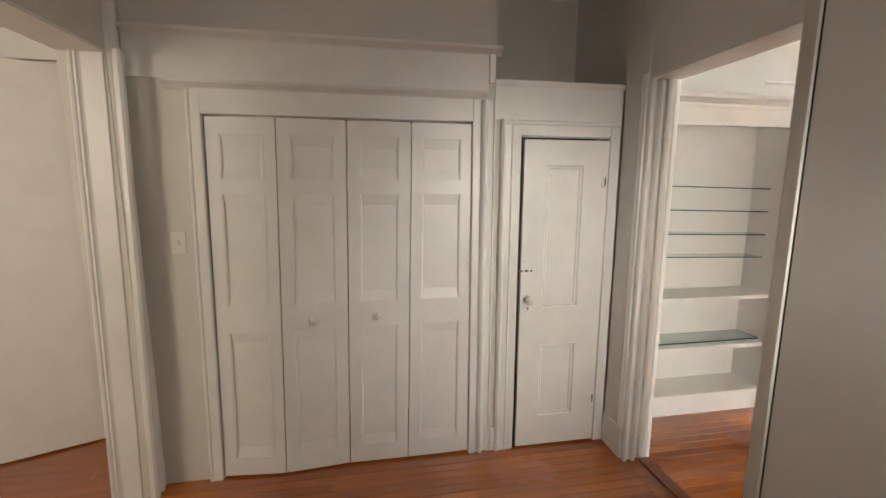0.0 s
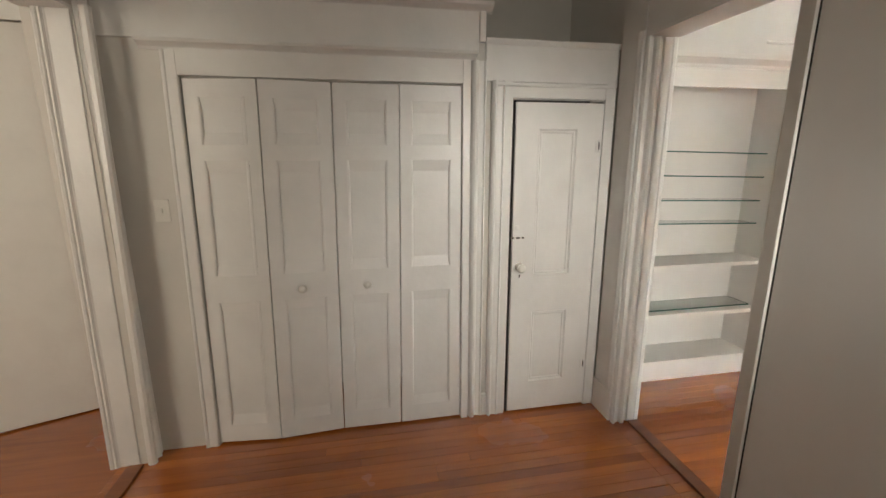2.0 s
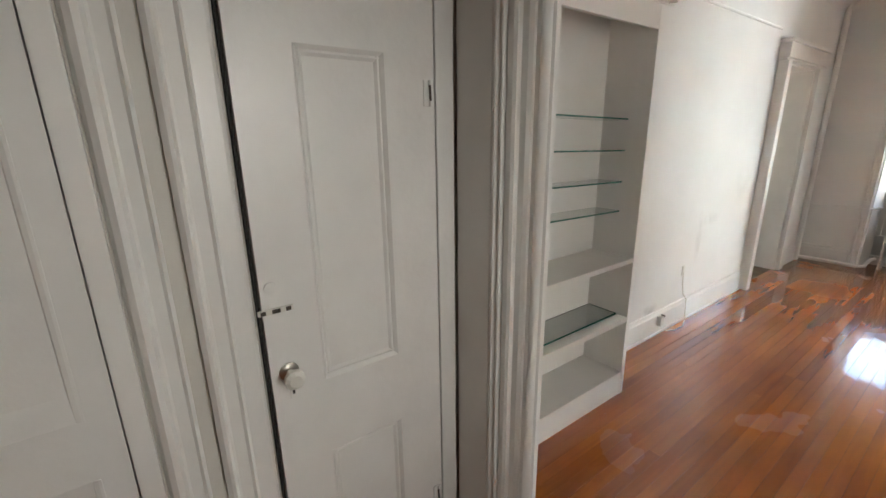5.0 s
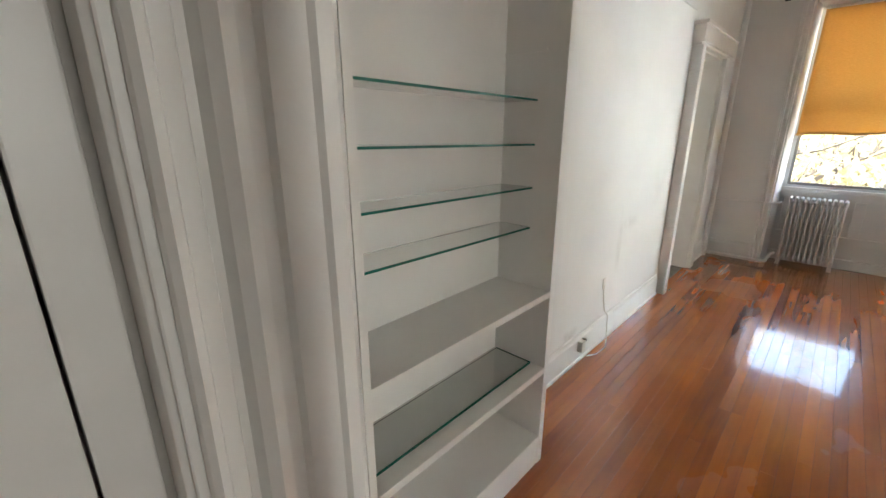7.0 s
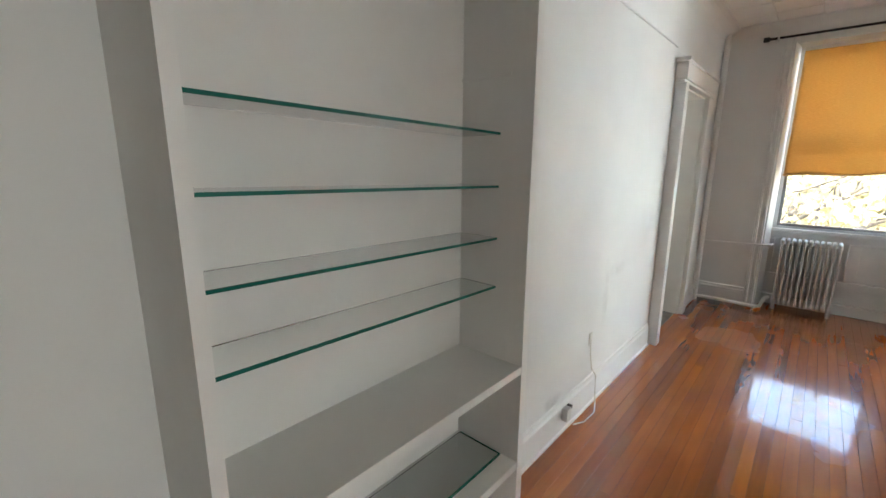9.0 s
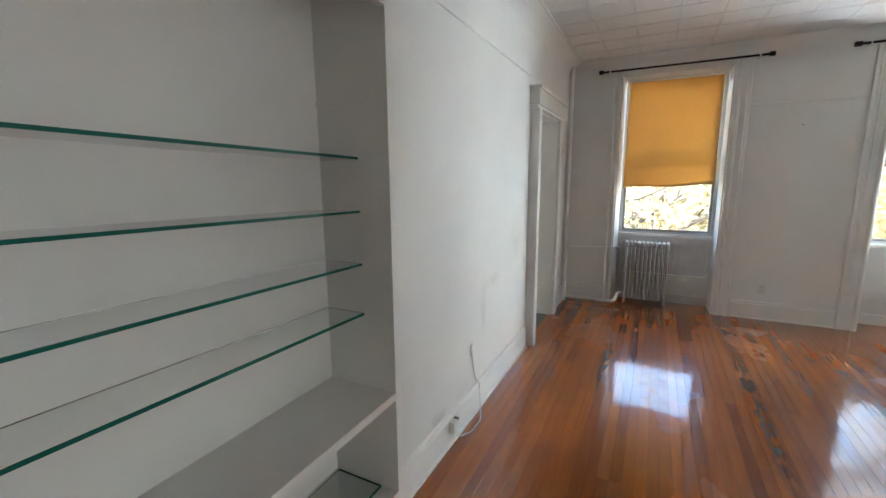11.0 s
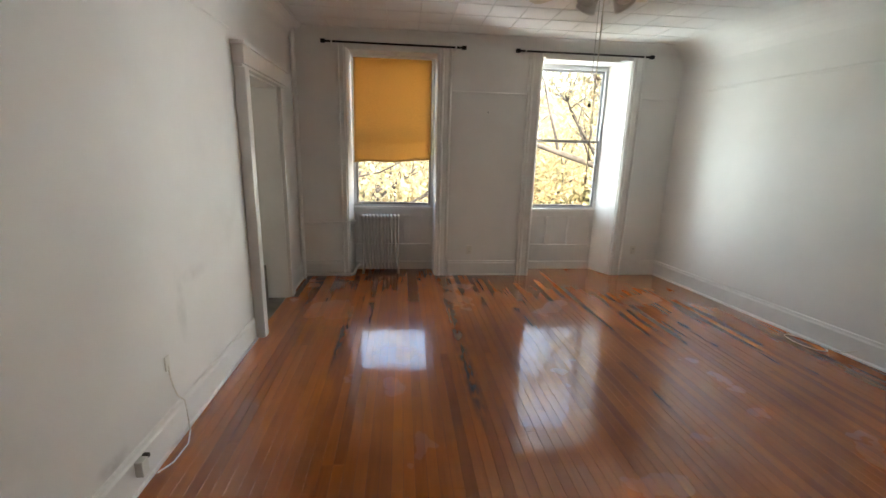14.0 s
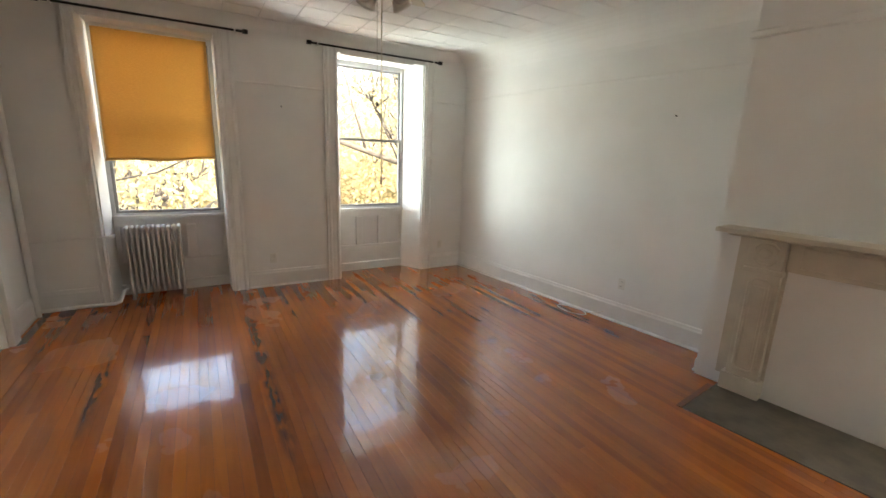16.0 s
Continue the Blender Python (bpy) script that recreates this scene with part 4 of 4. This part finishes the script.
    for dx in (-0.064, -0.021, 0.021, 0.064):
        tube(bm, [(dx, 0, 0.08), (dx, 0, 0.12), (dx, 0, 0.72), (dx, 0, 0.77)], 0.0125, 10)
    for z in (0.10, 0.755):
        box(bm, -0.080, 0.080, -0.0175, 0.0175, z - 0.033, z + 0.033, 0.016)
    me = mesh_of("section", bm, IRON, True)
    step = 0.046
    for i in range(n):
        s = new("section", me)
        s.parent = r
        s.location = (0, (i - (n - 1) / 2) * step, 0)
    for z in (0.115, 0.735):
        bm = bmesh.new()
        tube(bm, [(0, -(n - 1) / 2 * step, z), (0, (n - 1) / 2 * step, z)], 0.016, 8)
        part("hub", bm, IRON, r).matrix_parent_inverse = Matrix()
    for y in (-(n - 1) / 2 * step, (n - 1) / 2 * step):
        for x in (-0.05, 0.05):
            bm = bmesh.new()
            lathe(bm, [(0.020, 0), (0.016, 0.02), (0.013, 0.05), (0.02, 0.10)], (x, y, 0), "z", 8)
            part("foot", bm, IRON, r).matrix_parent_inverse = Matrix()
    r.matrix_world = Matrix.Translation(place) @ pose(0, 0, 0, 0, 0, turn)
    return r


radiator((7.83, 2.09, 0), 11, 0, "white painted cast iron column radiator below the window")
radiator((6.82, 3.56, 0), 9, 0, "white painted cast iron radiator in the small room")

sp = thing("steam_pipe", "white painted heating pipe along wall and floor to the radiator", "pipe", (7.57, 2.98, 0))
bm = bmesh.new()
tube(bm, [(7.565, 3.04, 0.0), (7.565, 3.04, 2.94)], 0.028, 12)
part("riser", bm, TRIM, sp)
bm = bmesh.new()
tube(bm, [(7.565, 3.04, 0.05), (7.575, 2.75, 0.05), (7.57, 2.46, 0.045), (7.60, 2.42, 0.05), (7.66, 2.41, 0.08), (7.74, 2.395, 0.115), (7.80, 2.37, 0.115)], 0.018, 10)
part("branch", bm, TRIM, sp)
bm = bmesh.new()
tube(bm, [(7.62, 3.02, 0.705), (7.62, 2.43, 0.725), (7.70, 2.40, 0.73)], 0.009, 8)
lathe(bm, [(0.016, -0.02), (0.02, 0), (0.016, 0.02)], (7.63, 2.42, 0.725), "y", 10)
part("thin_branch", bm, TRIM, sp)

# ---- fireplace ----
FX0, FX1 = 2.475, 3.955
mp = thing("mantelpiece", "cream painted marble mantelpiece with carved pilasters, opening boarded up", "fireplace", ((FX0 + FX1) / 2, FF, 0))
bm = boxes((FX0 - 0.09, FX1 + 0.10, FF, FF + 0.230, 1.185, 1.215), bevel=0.006)
sweep(bm, [(0, 0), (0.10, 0), (0.14, -0.015), (0.10, -0.03), (0, -0.03)], (FX0 - 0.04, FF, 1.185), (FX1 + 0.05, FF, 1.185), (0, 1, 0), (0, 0, 1))
part("shelf", bm, STONE, mp, "thick mantel shelf with a moulded underside")
part("board", boxes((FX0 + 0.30, FX1 - 0.30, FF, FF + 0.012, 0.03, 0.96)), WALL, mp, "white painted board closing the fire opening")
fr = part("frieze", boxes((FX0 + 0.30, FX1 - 0.30, FF, FF + 0.055, 0.96, 1.155), bevel=0.004), STONE, mp)
bm = bmesh.new()
for a, b, c, d in ((FX0 + 0.36, FX1 - 0.36, 0.985, 0.997), (FX0 + 0.36, FX1 - 0.36, 1.122, 1.134), (FX0 + 0.36, FX0 + 0.372, 0.997, 1.122), (FX1 - 0.372, FX1 - 0.36, 0.997, 1.122)):
    box(bm, a, b, FF + 0.055, FF + 0.065, c, d, 0.003)
part("frame_bead", bm, STONE, fr)


def ring_bead(bm, x, z0, z1, half, y, w=0.022, chamfer=0.03):
    pts = [(x - half + chamfer, z1), (x + half - chamfer, z1), (x + half, z1 - chamfer), (x + half, z0 + chamfer), (x + half - chamfer, z0), (x - half + chamfer, z0), (x - half, z0 + chamfer), (x - half, z1 - chamfer)]
    tube(bm, [(p, y, q) for p, q in pts + pts[:1]], w / 2, 6)
    return bm


for px0, px1 in ((FX1 - 0.30, FX1), (FX0, FX0 + 0.30)):
    part("upright", boxes((px0, px1, FF, FF + 0.025, 0.10, 1.155)), STONE, mp)
    c = px0 + 0.12 if px1 == FX1 else px1 - 0.12
    pil = part("pilaster", boxes((c - 0.10, c + 0.10, FF + 0.025, FF + 0.085, 0.15, 0.92), bevel=0.005), STONE, mp)
    part("plinth", boxes((c - 0.125, c + 0.125, FF + 0.025, FF + 0.105, 0.02, 0.15), bevel=0.008), STONE, pil)
    part("block", boxes((c - 0.105, c + 0.105, FF + 0.025, FF + 0.095, 0.955, 1.155), bevel=0.006), STONE, pil)
    part("capital", boxes((c - 0.115, c + 0.115, FF + 0.025, FF + 0.110, 0.92, 0.955), bevel=0.010), STONE, pil)
    part("panel_bead", ring_bead(bmesh.new(), c, 0.20, 0.88, 0.062, FF + 0.085), STONE, pil)
    bm = bmesh.new()
    box(bm, c - 0.035, c + 0.035, FF + 0.080, FF + 0.095, 0.25, 0.83, 0.006)
    part("carved_panel", bm, STONE, pil)
    part("carved_tablet", ring_bead(bmesh.new(), c, 0.985, 1.13, 0.062, FF + 0.095), STONE, pil)
    bm = bmesh.new()
    lathe(bm, [(0.038, 0), (0.034, 0.012), (0.015, 0.018), (0, 0.018)], (c, FF + 0.095, 1.057), "y", 8)
    part("boss", bm, STONE, pil)
askew(mp)

structure("hearth", boxes((2.50, 3.925, FF, FF + 0.600, -0.02, 0.006), bevel=0.003), SLATE, "worn grey slate hearth set into the floor", "hearth")
part("hearth_border", boxes((3.927, 3.965, FF + 0.10, FF + 0.605, 0.0, 0.009), bevel=0.002), SADDLE, bpy.data.objects["hearth"], "dark wooden border strip")
askew(bpy.data.objects["hearth"])

# ---- ceiling fan ----
FANX, FANY = 5.0, 0.61
cf = thing("ceiling_fan", "white ceiling fan with cream blades and tulip glass lights, at rest", "ceiling fan", (FANX, FANY, CEIL))
bm = bmesh.new()
lathe(bm, [(0.07, 0.02), (0.07, -0.02), (0.02, -0.06), (0.014, -0.07), (0.014, -0.16), (0.05, -0.17), (0.11, -0.19), (0.12, -0.27), (0.09, -0.31), (0.05, -0.33), (0.06, -0.36), (0.055, -0.41), (0.02, -0.425), (0, -0.43)], (FANX, FANY, CEIL), "z", 20)
part("motor", bm, TRIM, cf, "", True)
for k in range(5):
    a = radians(27 + 72 * k)
    bm = bmesh.new()
    pr = [(0.16, 0.045), (0.24, 0.058), (0.50, 0.070), (0.60, 0.066), (0.64, 0.045), (0.65, 0.0)]
    ring = [(r, w) for r, w in pr] + [(r, -w) for r, w in reversed(pr[:-1])]
    top = [bm.verts.new((r, w, 0.006 + 0.22 * w)) for r, w in ring]
    bot = [bm.verts.new((r, w, -0.002 + 0.22 * w)) for r, w in ring]
    bm.faces.new(top), bm.faces.new(bot[::-1])
    for i in range(len(ring)):
        j = (i + 1) % len(ring)
        bm.faces.new((top[i], bot[i], bot[j], top[j]))
    box(bm, 0.09, 0.20, -0.018, 0.018, -0.012, -0.004)
    bmesh.ops.recalc_face_normals(bm, faces=bm.faces[:])
    bl = part("blade", bm, BLADE, cf, "cream fan blade")
    bl.matrix_parent_inverse = Matrix()
    bl.matrix_basis = pose(0, 0, -0.285, 0, 0, math.degrees(a))
for k in range(4):
    a = radians(20 + 90 * k)
    bm = bmesh.new()
    lathe(bm, [(0.022, 0), (0.03, -0.01), (0.045, -0.05), (0.058, -0.10), (0.066, -0.115), (0.062, -0.112), (0.050, -0.09), (0.03, -0.03), (0.0, -0.02)], (0, 0, 0), "z", 14)
    s = part("light_shade", bm, PLASTIC, cf, "frosted tulip glass shade", True)
    s.matrix_parent_inverse = Matrix()
    s.matrix_basis = pose(0.085 * math.cos(a), 0.085 * math.sin(a), -0.37, 0, -42, math.degrees(a))
bm = bmesh.new()
tube(bm, [(FANX + 0.02, FANY, CEIL - 0.40), (FANX + 0.02, FANY, 1.47)], 0.0035, 6)
lathe(bm, [(0.003, 0.03), (0.008, 0.015), (0.008, -0.015), (0.002, -0.03)], (FANX + 0.02, FANY, 1.46), "z", 8)
part("pull_cord", bm, CABLE, cf)
bm = bmesh.new()
tube(bm, [(FANX - 0.01, FANY + 0.04, CEIL - 0.40), (FANX - 0.01, FANY + 0.04, 1.93)], 0.0015, 6)
part("pull_chain", bm, CHROME, cf)
bm = bmesh.new()
lathe(bm, [(0.003, 0.014), (0.010, 0.006), (0.010, -0.006), (0.003, -0.014)], (FANX - 0.01, FANY + 0.04, 1.92), "z", 10)
part("chain_bead", bm, BLACK, cf, "dark bead")

# ---- small fittings ----


def wall_plate(name, label, place, axis, w=0.072, h=0.115, holes=2, cat="outlet"):
    x, y, z = place
    t = thing(name, label, cat, place)
    dx, dy = axis

    def slab(w2, h2, a, b, oz=0.0):
        if dx:
            return (min(x + dx * a, x + dx * b), max(x + dx * a, x + dx * b), y - w2 / 2, y + w2 / 2, z + oz - h2 / 2, z + oz + h2 / 2)
        return (x - w2 / 2, x + w2 / 2, min(y + dy * a, y + dy * b), max(y + dy * a, y + dy * b), z + oz - h2 / 2, z + oz + h2 / 2)
    part("cover_plate", boxes(slab(w, h, 0, 0.006), bevel=0.002), PLASTIC, t)
    if holes == 2:
        for oz in (-0.024, 0.024):
            so = part("socket", boxes(slab(0.034, 0.028, 0.006, 0.009, oz), bevel=0.001), PLASTIC, t)
            for s in (-1, 1):
                q = slab(0.003, 0.010, 0.009, 0.010, oz)
                if dx:
                    q = (q[0], q[1], q[2] + s * 0.007, q[3] + s * 0.007, q[4], q[5])
                else:
                    q = (q[0] + s * 0.007, q[1] + s * 0.007, q[2], q[3], q[4], q[5])
                part("slot", boxes(q), DARK, so)
    else:
        part("toggle", boxes(slab(0.010, 0.024, 0.006, 0.016), bevel=0.002), PLASTIC, t)
    return t


askew(wall_plate("wall_outlet", "ivory wall outlet above the baseboard", (5.05, RY0, 0.41), (0, 1)))
wall_plate("wall_outlet", "white painted wall outlet between the windows", (RX1, 0.92, 0.35), (-1, 0))
wall_plate("wall_outlet", "white painted wall outlet beside the window", (RX1, -1.38, 0.35), (-1, 0))
wall_plate("light_switch", "painted toggle light switch beside the closet", (-0.735, HY1, 1.385), (0, -1), holes=0, cat="switch")

ob_ = thing("surface_outlet", "grey metal outlet box on the baseboard", "outlet", (4.17, 3.05, 0.13))
part("box", boxes((4.145, 4.195, RY1 - 0.055, RY1 - 0.018, 0.085, 0.165), bevel=0.004), PLASTIC, ob_)
part("plug", boxes((4.20, 4.222, RY1 - 0.05, RY1 - 0.02, 0.145, 0.165), bevel=0.005), OLDMETAL, ob_)
pl = thing("wall_cable", "thin white cable from a wall plate along the baseboard", "cable", (4.53, 3.06, 0.46))
bm = bmesh.new()
pts = [(4.53, RY1 - 0.006, 0.46), (4.535, RY1 - 0.010, 0.36), (4.57, RY1 - 0.012, 0.25), (4.60, RY1 - 0.030, 0.20), (4.61, RY1 - 0.032, 0.06), (4.58, RY1 - 0.05, 0.012), (4.48, RY1 - 0.085, 0.006), (4.34, RY1 - 0.08, 0.006), (4.25, RY1 - 0.05, 0.02)]
tube(bm, pts, 0.004, 6)
part("cable", bm, CABLE, pl)
part("plate", boxes((4.51, 4.55, RY1 - 0.008, RY1, 0.43, 0.51), bevel=0.002), PLASTIC, pl)

cc = thing("floor_cable", "thin white cable looped on the floor by the baseboard", "cable", (5.52, RY0 + 0.12, 0.005))
bm = bmesh.new()
pts = [(5.20, RY0 + 0.022, 0.07), (5.26, RY0 + 0.034, 0.03), (5.36, RY0 + 0.05, 0.006)]
for k in range(26):
    a = -0.9 + 0.27 * k
    pts.append((5.50 + 0.19 * math.cos(a) + 0.002 * k, RY0 + 0.135 + 0.085 * math.sin(a), 0.006 + 0.00012 * k))
tube(bm, pts, 0.0045, 6)
part("cable", bm, CABLE, cc)
askew(cc)

for p in ((4.757, RY0, 2.04), (RX1, 0.75, 2.10)):
    nl = thing("nail", "small dark nail stuck in the plaster", "nail", p)
    bm = bmesh.new()
    if p[1] == RY0:
        tube(bm, [(p[0], p[1], p[2]), (p[0], p[1] + 0.022, p[2] + 0.004)], 0.007, 6)
    else:
        tube(bm, [(p[0], p[1], p[2]), (p[0] - 0.018, p[1], p[2] + 0.004)], 0.006, 6)
    part("shank", bm, OLDMETAL, nl)
    if p[1] == RY0:
        askew(nl)

# ---- outside: ground and trees ----
GZ = -6.5
structure("ground", boxes((8.6, 900, -500, 500, GZ - 0.1, GZ)), GRASS, "street ground far below the windows", "ground")


def tree(place, height, spread, seed, leaves, label, leaf=1.0, fork=0.55, loose=0.30):
    rnd = random.Random(seed)
    t = thing("street_tree", label, "tree", place, "street trees")
    x, y, z = place
    bm = bmesh.new()
    tips = []

    def limb(p, d, length, r, depth):
        pts, q = [p], p.copy()
        n = 6
        for i in range(n):
            d = (d + Vector((rnd.uniform(-0.25, 0.25), rnd.uniform(-0.25, 0.25), rnd.uniform(-0.10, 0.16)))).normalized()
            q = q + d * (length / n)
            pts.append(q.copy())
        tube(bm, pts, r, 7, 0.5)
        if depth == 0:
            tips.extend(pts[2:])
            return
        for k in range(3 if depth > 1 else 4):
            i = rnd.randint(2, n)
            e_ = (d + Vector((rnd.uniform(-1, 1), rnd.uniform(-1, 1), rnd.uniform(-0.3, 0.7)))).normalized()
            limb(pts[i], e_, length * rnd.uniform(0.5, 0.75), r * 0.5, depth - 1)
        tips.extend(pts[3:])

    base = Vector((x, y, z))
    top = base + Vector((0.2, 0.1, height * fork))
    tube(bm, [base, base + Vector((0.05, 0, height * 0.2)), top], 0.22, 10, 0.6)
    for k in range(7):
        a = 2 * math.pi * k / 7 + rnd.uniform(-0.3, 0.3)
        limb(top - Vector((0, 0, rnd.uniform(0, height * 0.12))), Vector((math.cos(a), math.sin(a), rnd.uniform(0.25, 1.0))).normalized(), spread * rnd.uniform(0.7, 1.1), 0.10, 2)
    part("trunk", bm, BARK, t, "", True)
    rng = np.random.default_rng(seed)
    pts = np.array([tuple(p) for p in tips])
    c = pts[rng.integers(0, len(pts), leaves)] + rng.normal(0, loose, (leaves, 3))
    u = rng.normal(0, 1, (leaves, 3))
    u /= np.linalg.norm(u, axis=1)[:, None]
    w = np.cross(u, rng.normal(0, 1, (leaves, 3)))
    w /= np.linalg.norm(w, axis=1)[:, None]
    s = leaf * rng.uniform(0.035, 0.075, (leaves, 1))
    verts = np.concatenate([c - u * s, c + w * s * 0.6, c + u * s * 1.2, c - w * s * 0.6], axis=1).reshape(-1, 3)
    faces = np.arange(leaves * 4).reshape(-1, 4)
    me = bpy.data.meshes.new("crown")
    me.from_pydata(verts.tolist(), [], faces.tolist())
    me.materials.append(LEAF)
    crown = new("crown", me)
    crown.parent = t
    crown.matrix_parent_inverse = t.matrix_world.inverted()
    tagged(crown, "thin yellow and orange autumn leaves")
    return t


near = tree((12.6, -4.6, GZ), 13.5, 3.4, 3, 7000, "street tree with yellow autumn leaves and dark bent limbs", 1.2, 0.62, 0.4)
bm = bmesh.new()
tube(bm, [(12.6, -4.6, 0.4), (12.3, -3.6, 1.05), (12.1, -2.7, 1.40), (12.0, -1.8, 1.66), (12.0, -1.2, 1.84), (11.9, -0.5, 1.90), (11.9, 0.4, 2.05), (12.1, 1.2, 1.95)], 0.085, 8, 0.35)
tube(bm, [(12.0, -1.8, 1.66), (12.0, -1.72, 2.0), (12.0, -1.50, 2.65), (12.1, -1.40, 3.2), (12.2, -1.1, 3.8)], 0.04, 7, 0.4)
tube(bm, [(12.0, -1.55, 2.5), (12.0, -1.1, 2.2), (11.9, -0.5, 2.45), (11.9, 0.2, 2.5)], 0.025, 6, 0.4)
tube(bm, [(12.1, -2.7, 1.40), (12.2, -2.3, 2.3), (12.2, -2.5, 3.4)], 0.03, 6, 0.4)
part("low_limb", bm, BARK, near, "long bent grey limb", True)
tree((16.5, 3.2, GZ), 13.0, 4.0, 8, 9000, "street tree with thin yellow autumn leaves", 1.3, 0.5, 0.5)
tree((23.0, -12.5, GZ), 12.5, 4.6, 11, 24000, "farther street tree with orange autumn leaves", 2.1, 0.38, 1.2)
tree((24.0, -5.5, GZ), 12.0, 4.6, 12, 24000, "farther street tree with yellow and green leaves", 2.1, 0.38, 1.2)
tree((25.0, 1.5, GZ), 12.0, 4.6, 17, 24000, "farther street tree with pale yellow leaves", 2.1, 0.38, 1.2)
tree((24.0, 9.0, GZ), 12.0, 4.6, 23, 24000, "farther street tree with yellow-green leaves", 2.1, 0.38, 1.2)
tree((31.0, -17.0, GZ), 13.0, 5.5, 31, 24000, "distant street tree with yellow leaves", 2.5, 0.36, 1.5)
tree((32.0, -8.0, GZ), 13.0, 5.5, 37, 24000, "distant street tree with yellow leaves", 2.5, 0.36, 1.5)

def far_trees():
    """A line of autumn trees across the park, seventy metres off, with an uneven top; haze is painted in."""
    m = bpy.data.materials.new("far_foliage_with_haze")
    m.use_nodes = True
    nt = m.node_tree
    b = nt.nodes["Principled BSDF"]
    b.inputs["Roughness"].default_value = 1.0
    b.inputs["Specular IOR Level"].default_value = 0.0
    geo, noise, ramp = nt.nodes.new("ShaderNodeNewGeometry"), nt.nodes.new("ShaderNodeTexNoise"), nt.nodes.new("ShaderNodeValToRGB")
    noise.inputs["Scale"].default_value, noise.inputs["Detail"].default_value = 0.55, 7
    nt.links.new(geo.outputs["Position"], noise.inputs["Vector"])
    nt.links.new(noise.outputs["Fac"], ramp.inputs["Fac"])
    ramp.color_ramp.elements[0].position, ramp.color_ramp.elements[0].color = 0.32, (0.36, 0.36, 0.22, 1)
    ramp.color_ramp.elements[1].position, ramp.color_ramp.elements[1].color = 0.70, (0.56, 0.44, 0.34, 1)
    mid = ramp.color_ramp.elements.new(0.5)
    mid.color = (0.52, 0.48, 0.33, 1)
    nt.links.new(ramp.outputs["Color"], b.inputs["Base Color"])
    rnd = random.Random(41)
    bm = bmesh.new()
    n = 260
    rows = []
    for i in range(n + 1):
        y = -110 + 170 * i / n
        x = 70 + 2.5 * math.sin(0.31 * y) + rnd.uniform(-0.8, 0.8)
        top = 9.2 + 1.6 * math.sin(0.17 * y) + 1.1 * math.sin(0.53 * y + 1) + rnd.uniform(-0.7, 0.7)
        rows.append([bm.verts.new((x + 1.6 * math.sin(0.9 * i + 1.3 * k) + 1.2 * k, y, GZ + (top - GZ) * k / 6)) for k in range(7)])
    for p, q in zip(rows, rows[1:]):
        for k in range(6):
            bm.faces.new((p[k], p[k + 1], q[k + 1], q[k]))
    bmesh.ops.solidify(bm, geom=bm.faces[:], thickness=1.5)
    return structure("backdrop_trees", bm, m, "line of autumn trees far across the street, haze painted in as pale colour", "backdrop")


far_trees()

# ---- floors, boards last ----


def floor(name, x0, x1, y0, y1, width, lengths, seed, label):
    rnd = random.Random(seed)
    f = structure(name, boxes((x0, x1, y0, y1, -0.12, -0.012)), DARK, label, "floor")
    y = y1
    meshes = {}
    while y > y0 + 0.01:
        w = min(width, y - y0)
        x = x0
        first = True
        while x < x1 - 0.01:
            ln = rnd.choice(lengths)
            if first:
                ln *= rnd.uniform(0.3, 1.0)
                ln = round(ln * 5) / 5 + 0.1
                first = False
            if x1 - (x + ln) < 0.3:
                ln = x1 - x
            key = (round(ln, 3), round(w, 4))
            if key not in meshes:
                bm = bmesh.new()
                a, b = ln / 2 - 0.0004, w / 2 - 0.0005
                lo = [bm.verts.new(p) for p in ((-a, -b, -0.012), (a, -b, -0.012), (a, b, -0.012), (-a, b, -0.012))]
                mi = [bm.verts.new(p) for p in ((-a, -b, -0.0003), (a, -b, -0.0003), (a, b, -0.0003), (-a, b, -0.0003))]
                g = 0.0003
                hi = [bm.verts.new(p) for p in ((-a + g / 2, -b + g, 0), (a - g / 2, -b + g, 0), (a - g / 2, b - g, 0), (-a + g / 2, b - g, 0))]
                for p, q in ((lo, mi), (mi, hi)):
                    for i in range(4):
                        j = (i + 1) % 4
                        bm.faces.new((p[i], p[j], q[j], q[i]))
                bm.faces.new(hi)
                bmesh.ops.recalc_face_normals(bm, faces=bm.faces[:])
                meshes[key] = mesh_of("floor_board", bm, OAK)
            cx, cy = x + ln / 2, y - w / 2
            ob = new("floor_board", meshes[key])
            ob.parent = f
            ob.location = (cx, cy, rnd.uniform(-0.0003, 0.0002))
            ob.rotation_euler = (rnd.uniform(-0.010, 0.010), rnd.uniform(-0.0004, 0.0004), 0)
            x += ln
        y -= w
    return f


floor("floor_living", HX1, 8.04, RYS, RY1 + 0.01, 0.061, (1.8, 2.4, 3.0, 3.6), 5, "glossy varnished reddish strip wood floor with worn dark joints")
floor("floor_hall", HX0 - 0.16, HX1 + 0.0, HY0 - 0.02, HY1 + 0.02, 0.061, (1.8, 2.4, 3.0), 6, "varnished reddish strip wood floor of the hall")
structure("floor_side_room", boxes((-4.2, HX0 - 0.16, -1.0, 3.3, -0.12, 0.0)), OAK, "varnished reddish wood floor of the side room", "floor")
structure("floor_closets", boxes((HX0 - 0.16, RX0 - 0.05, HY1 + 0.02, 3.3, -0.12, -0.002)), OAK, "wood floor under the closets", "floor")
structure("floor_small_room", boxes((4.9, 8.2, RY1 + 0.01, 5.5, -0.12, -0.001)), SLATE, "grey worn floor of the small room", "floor")
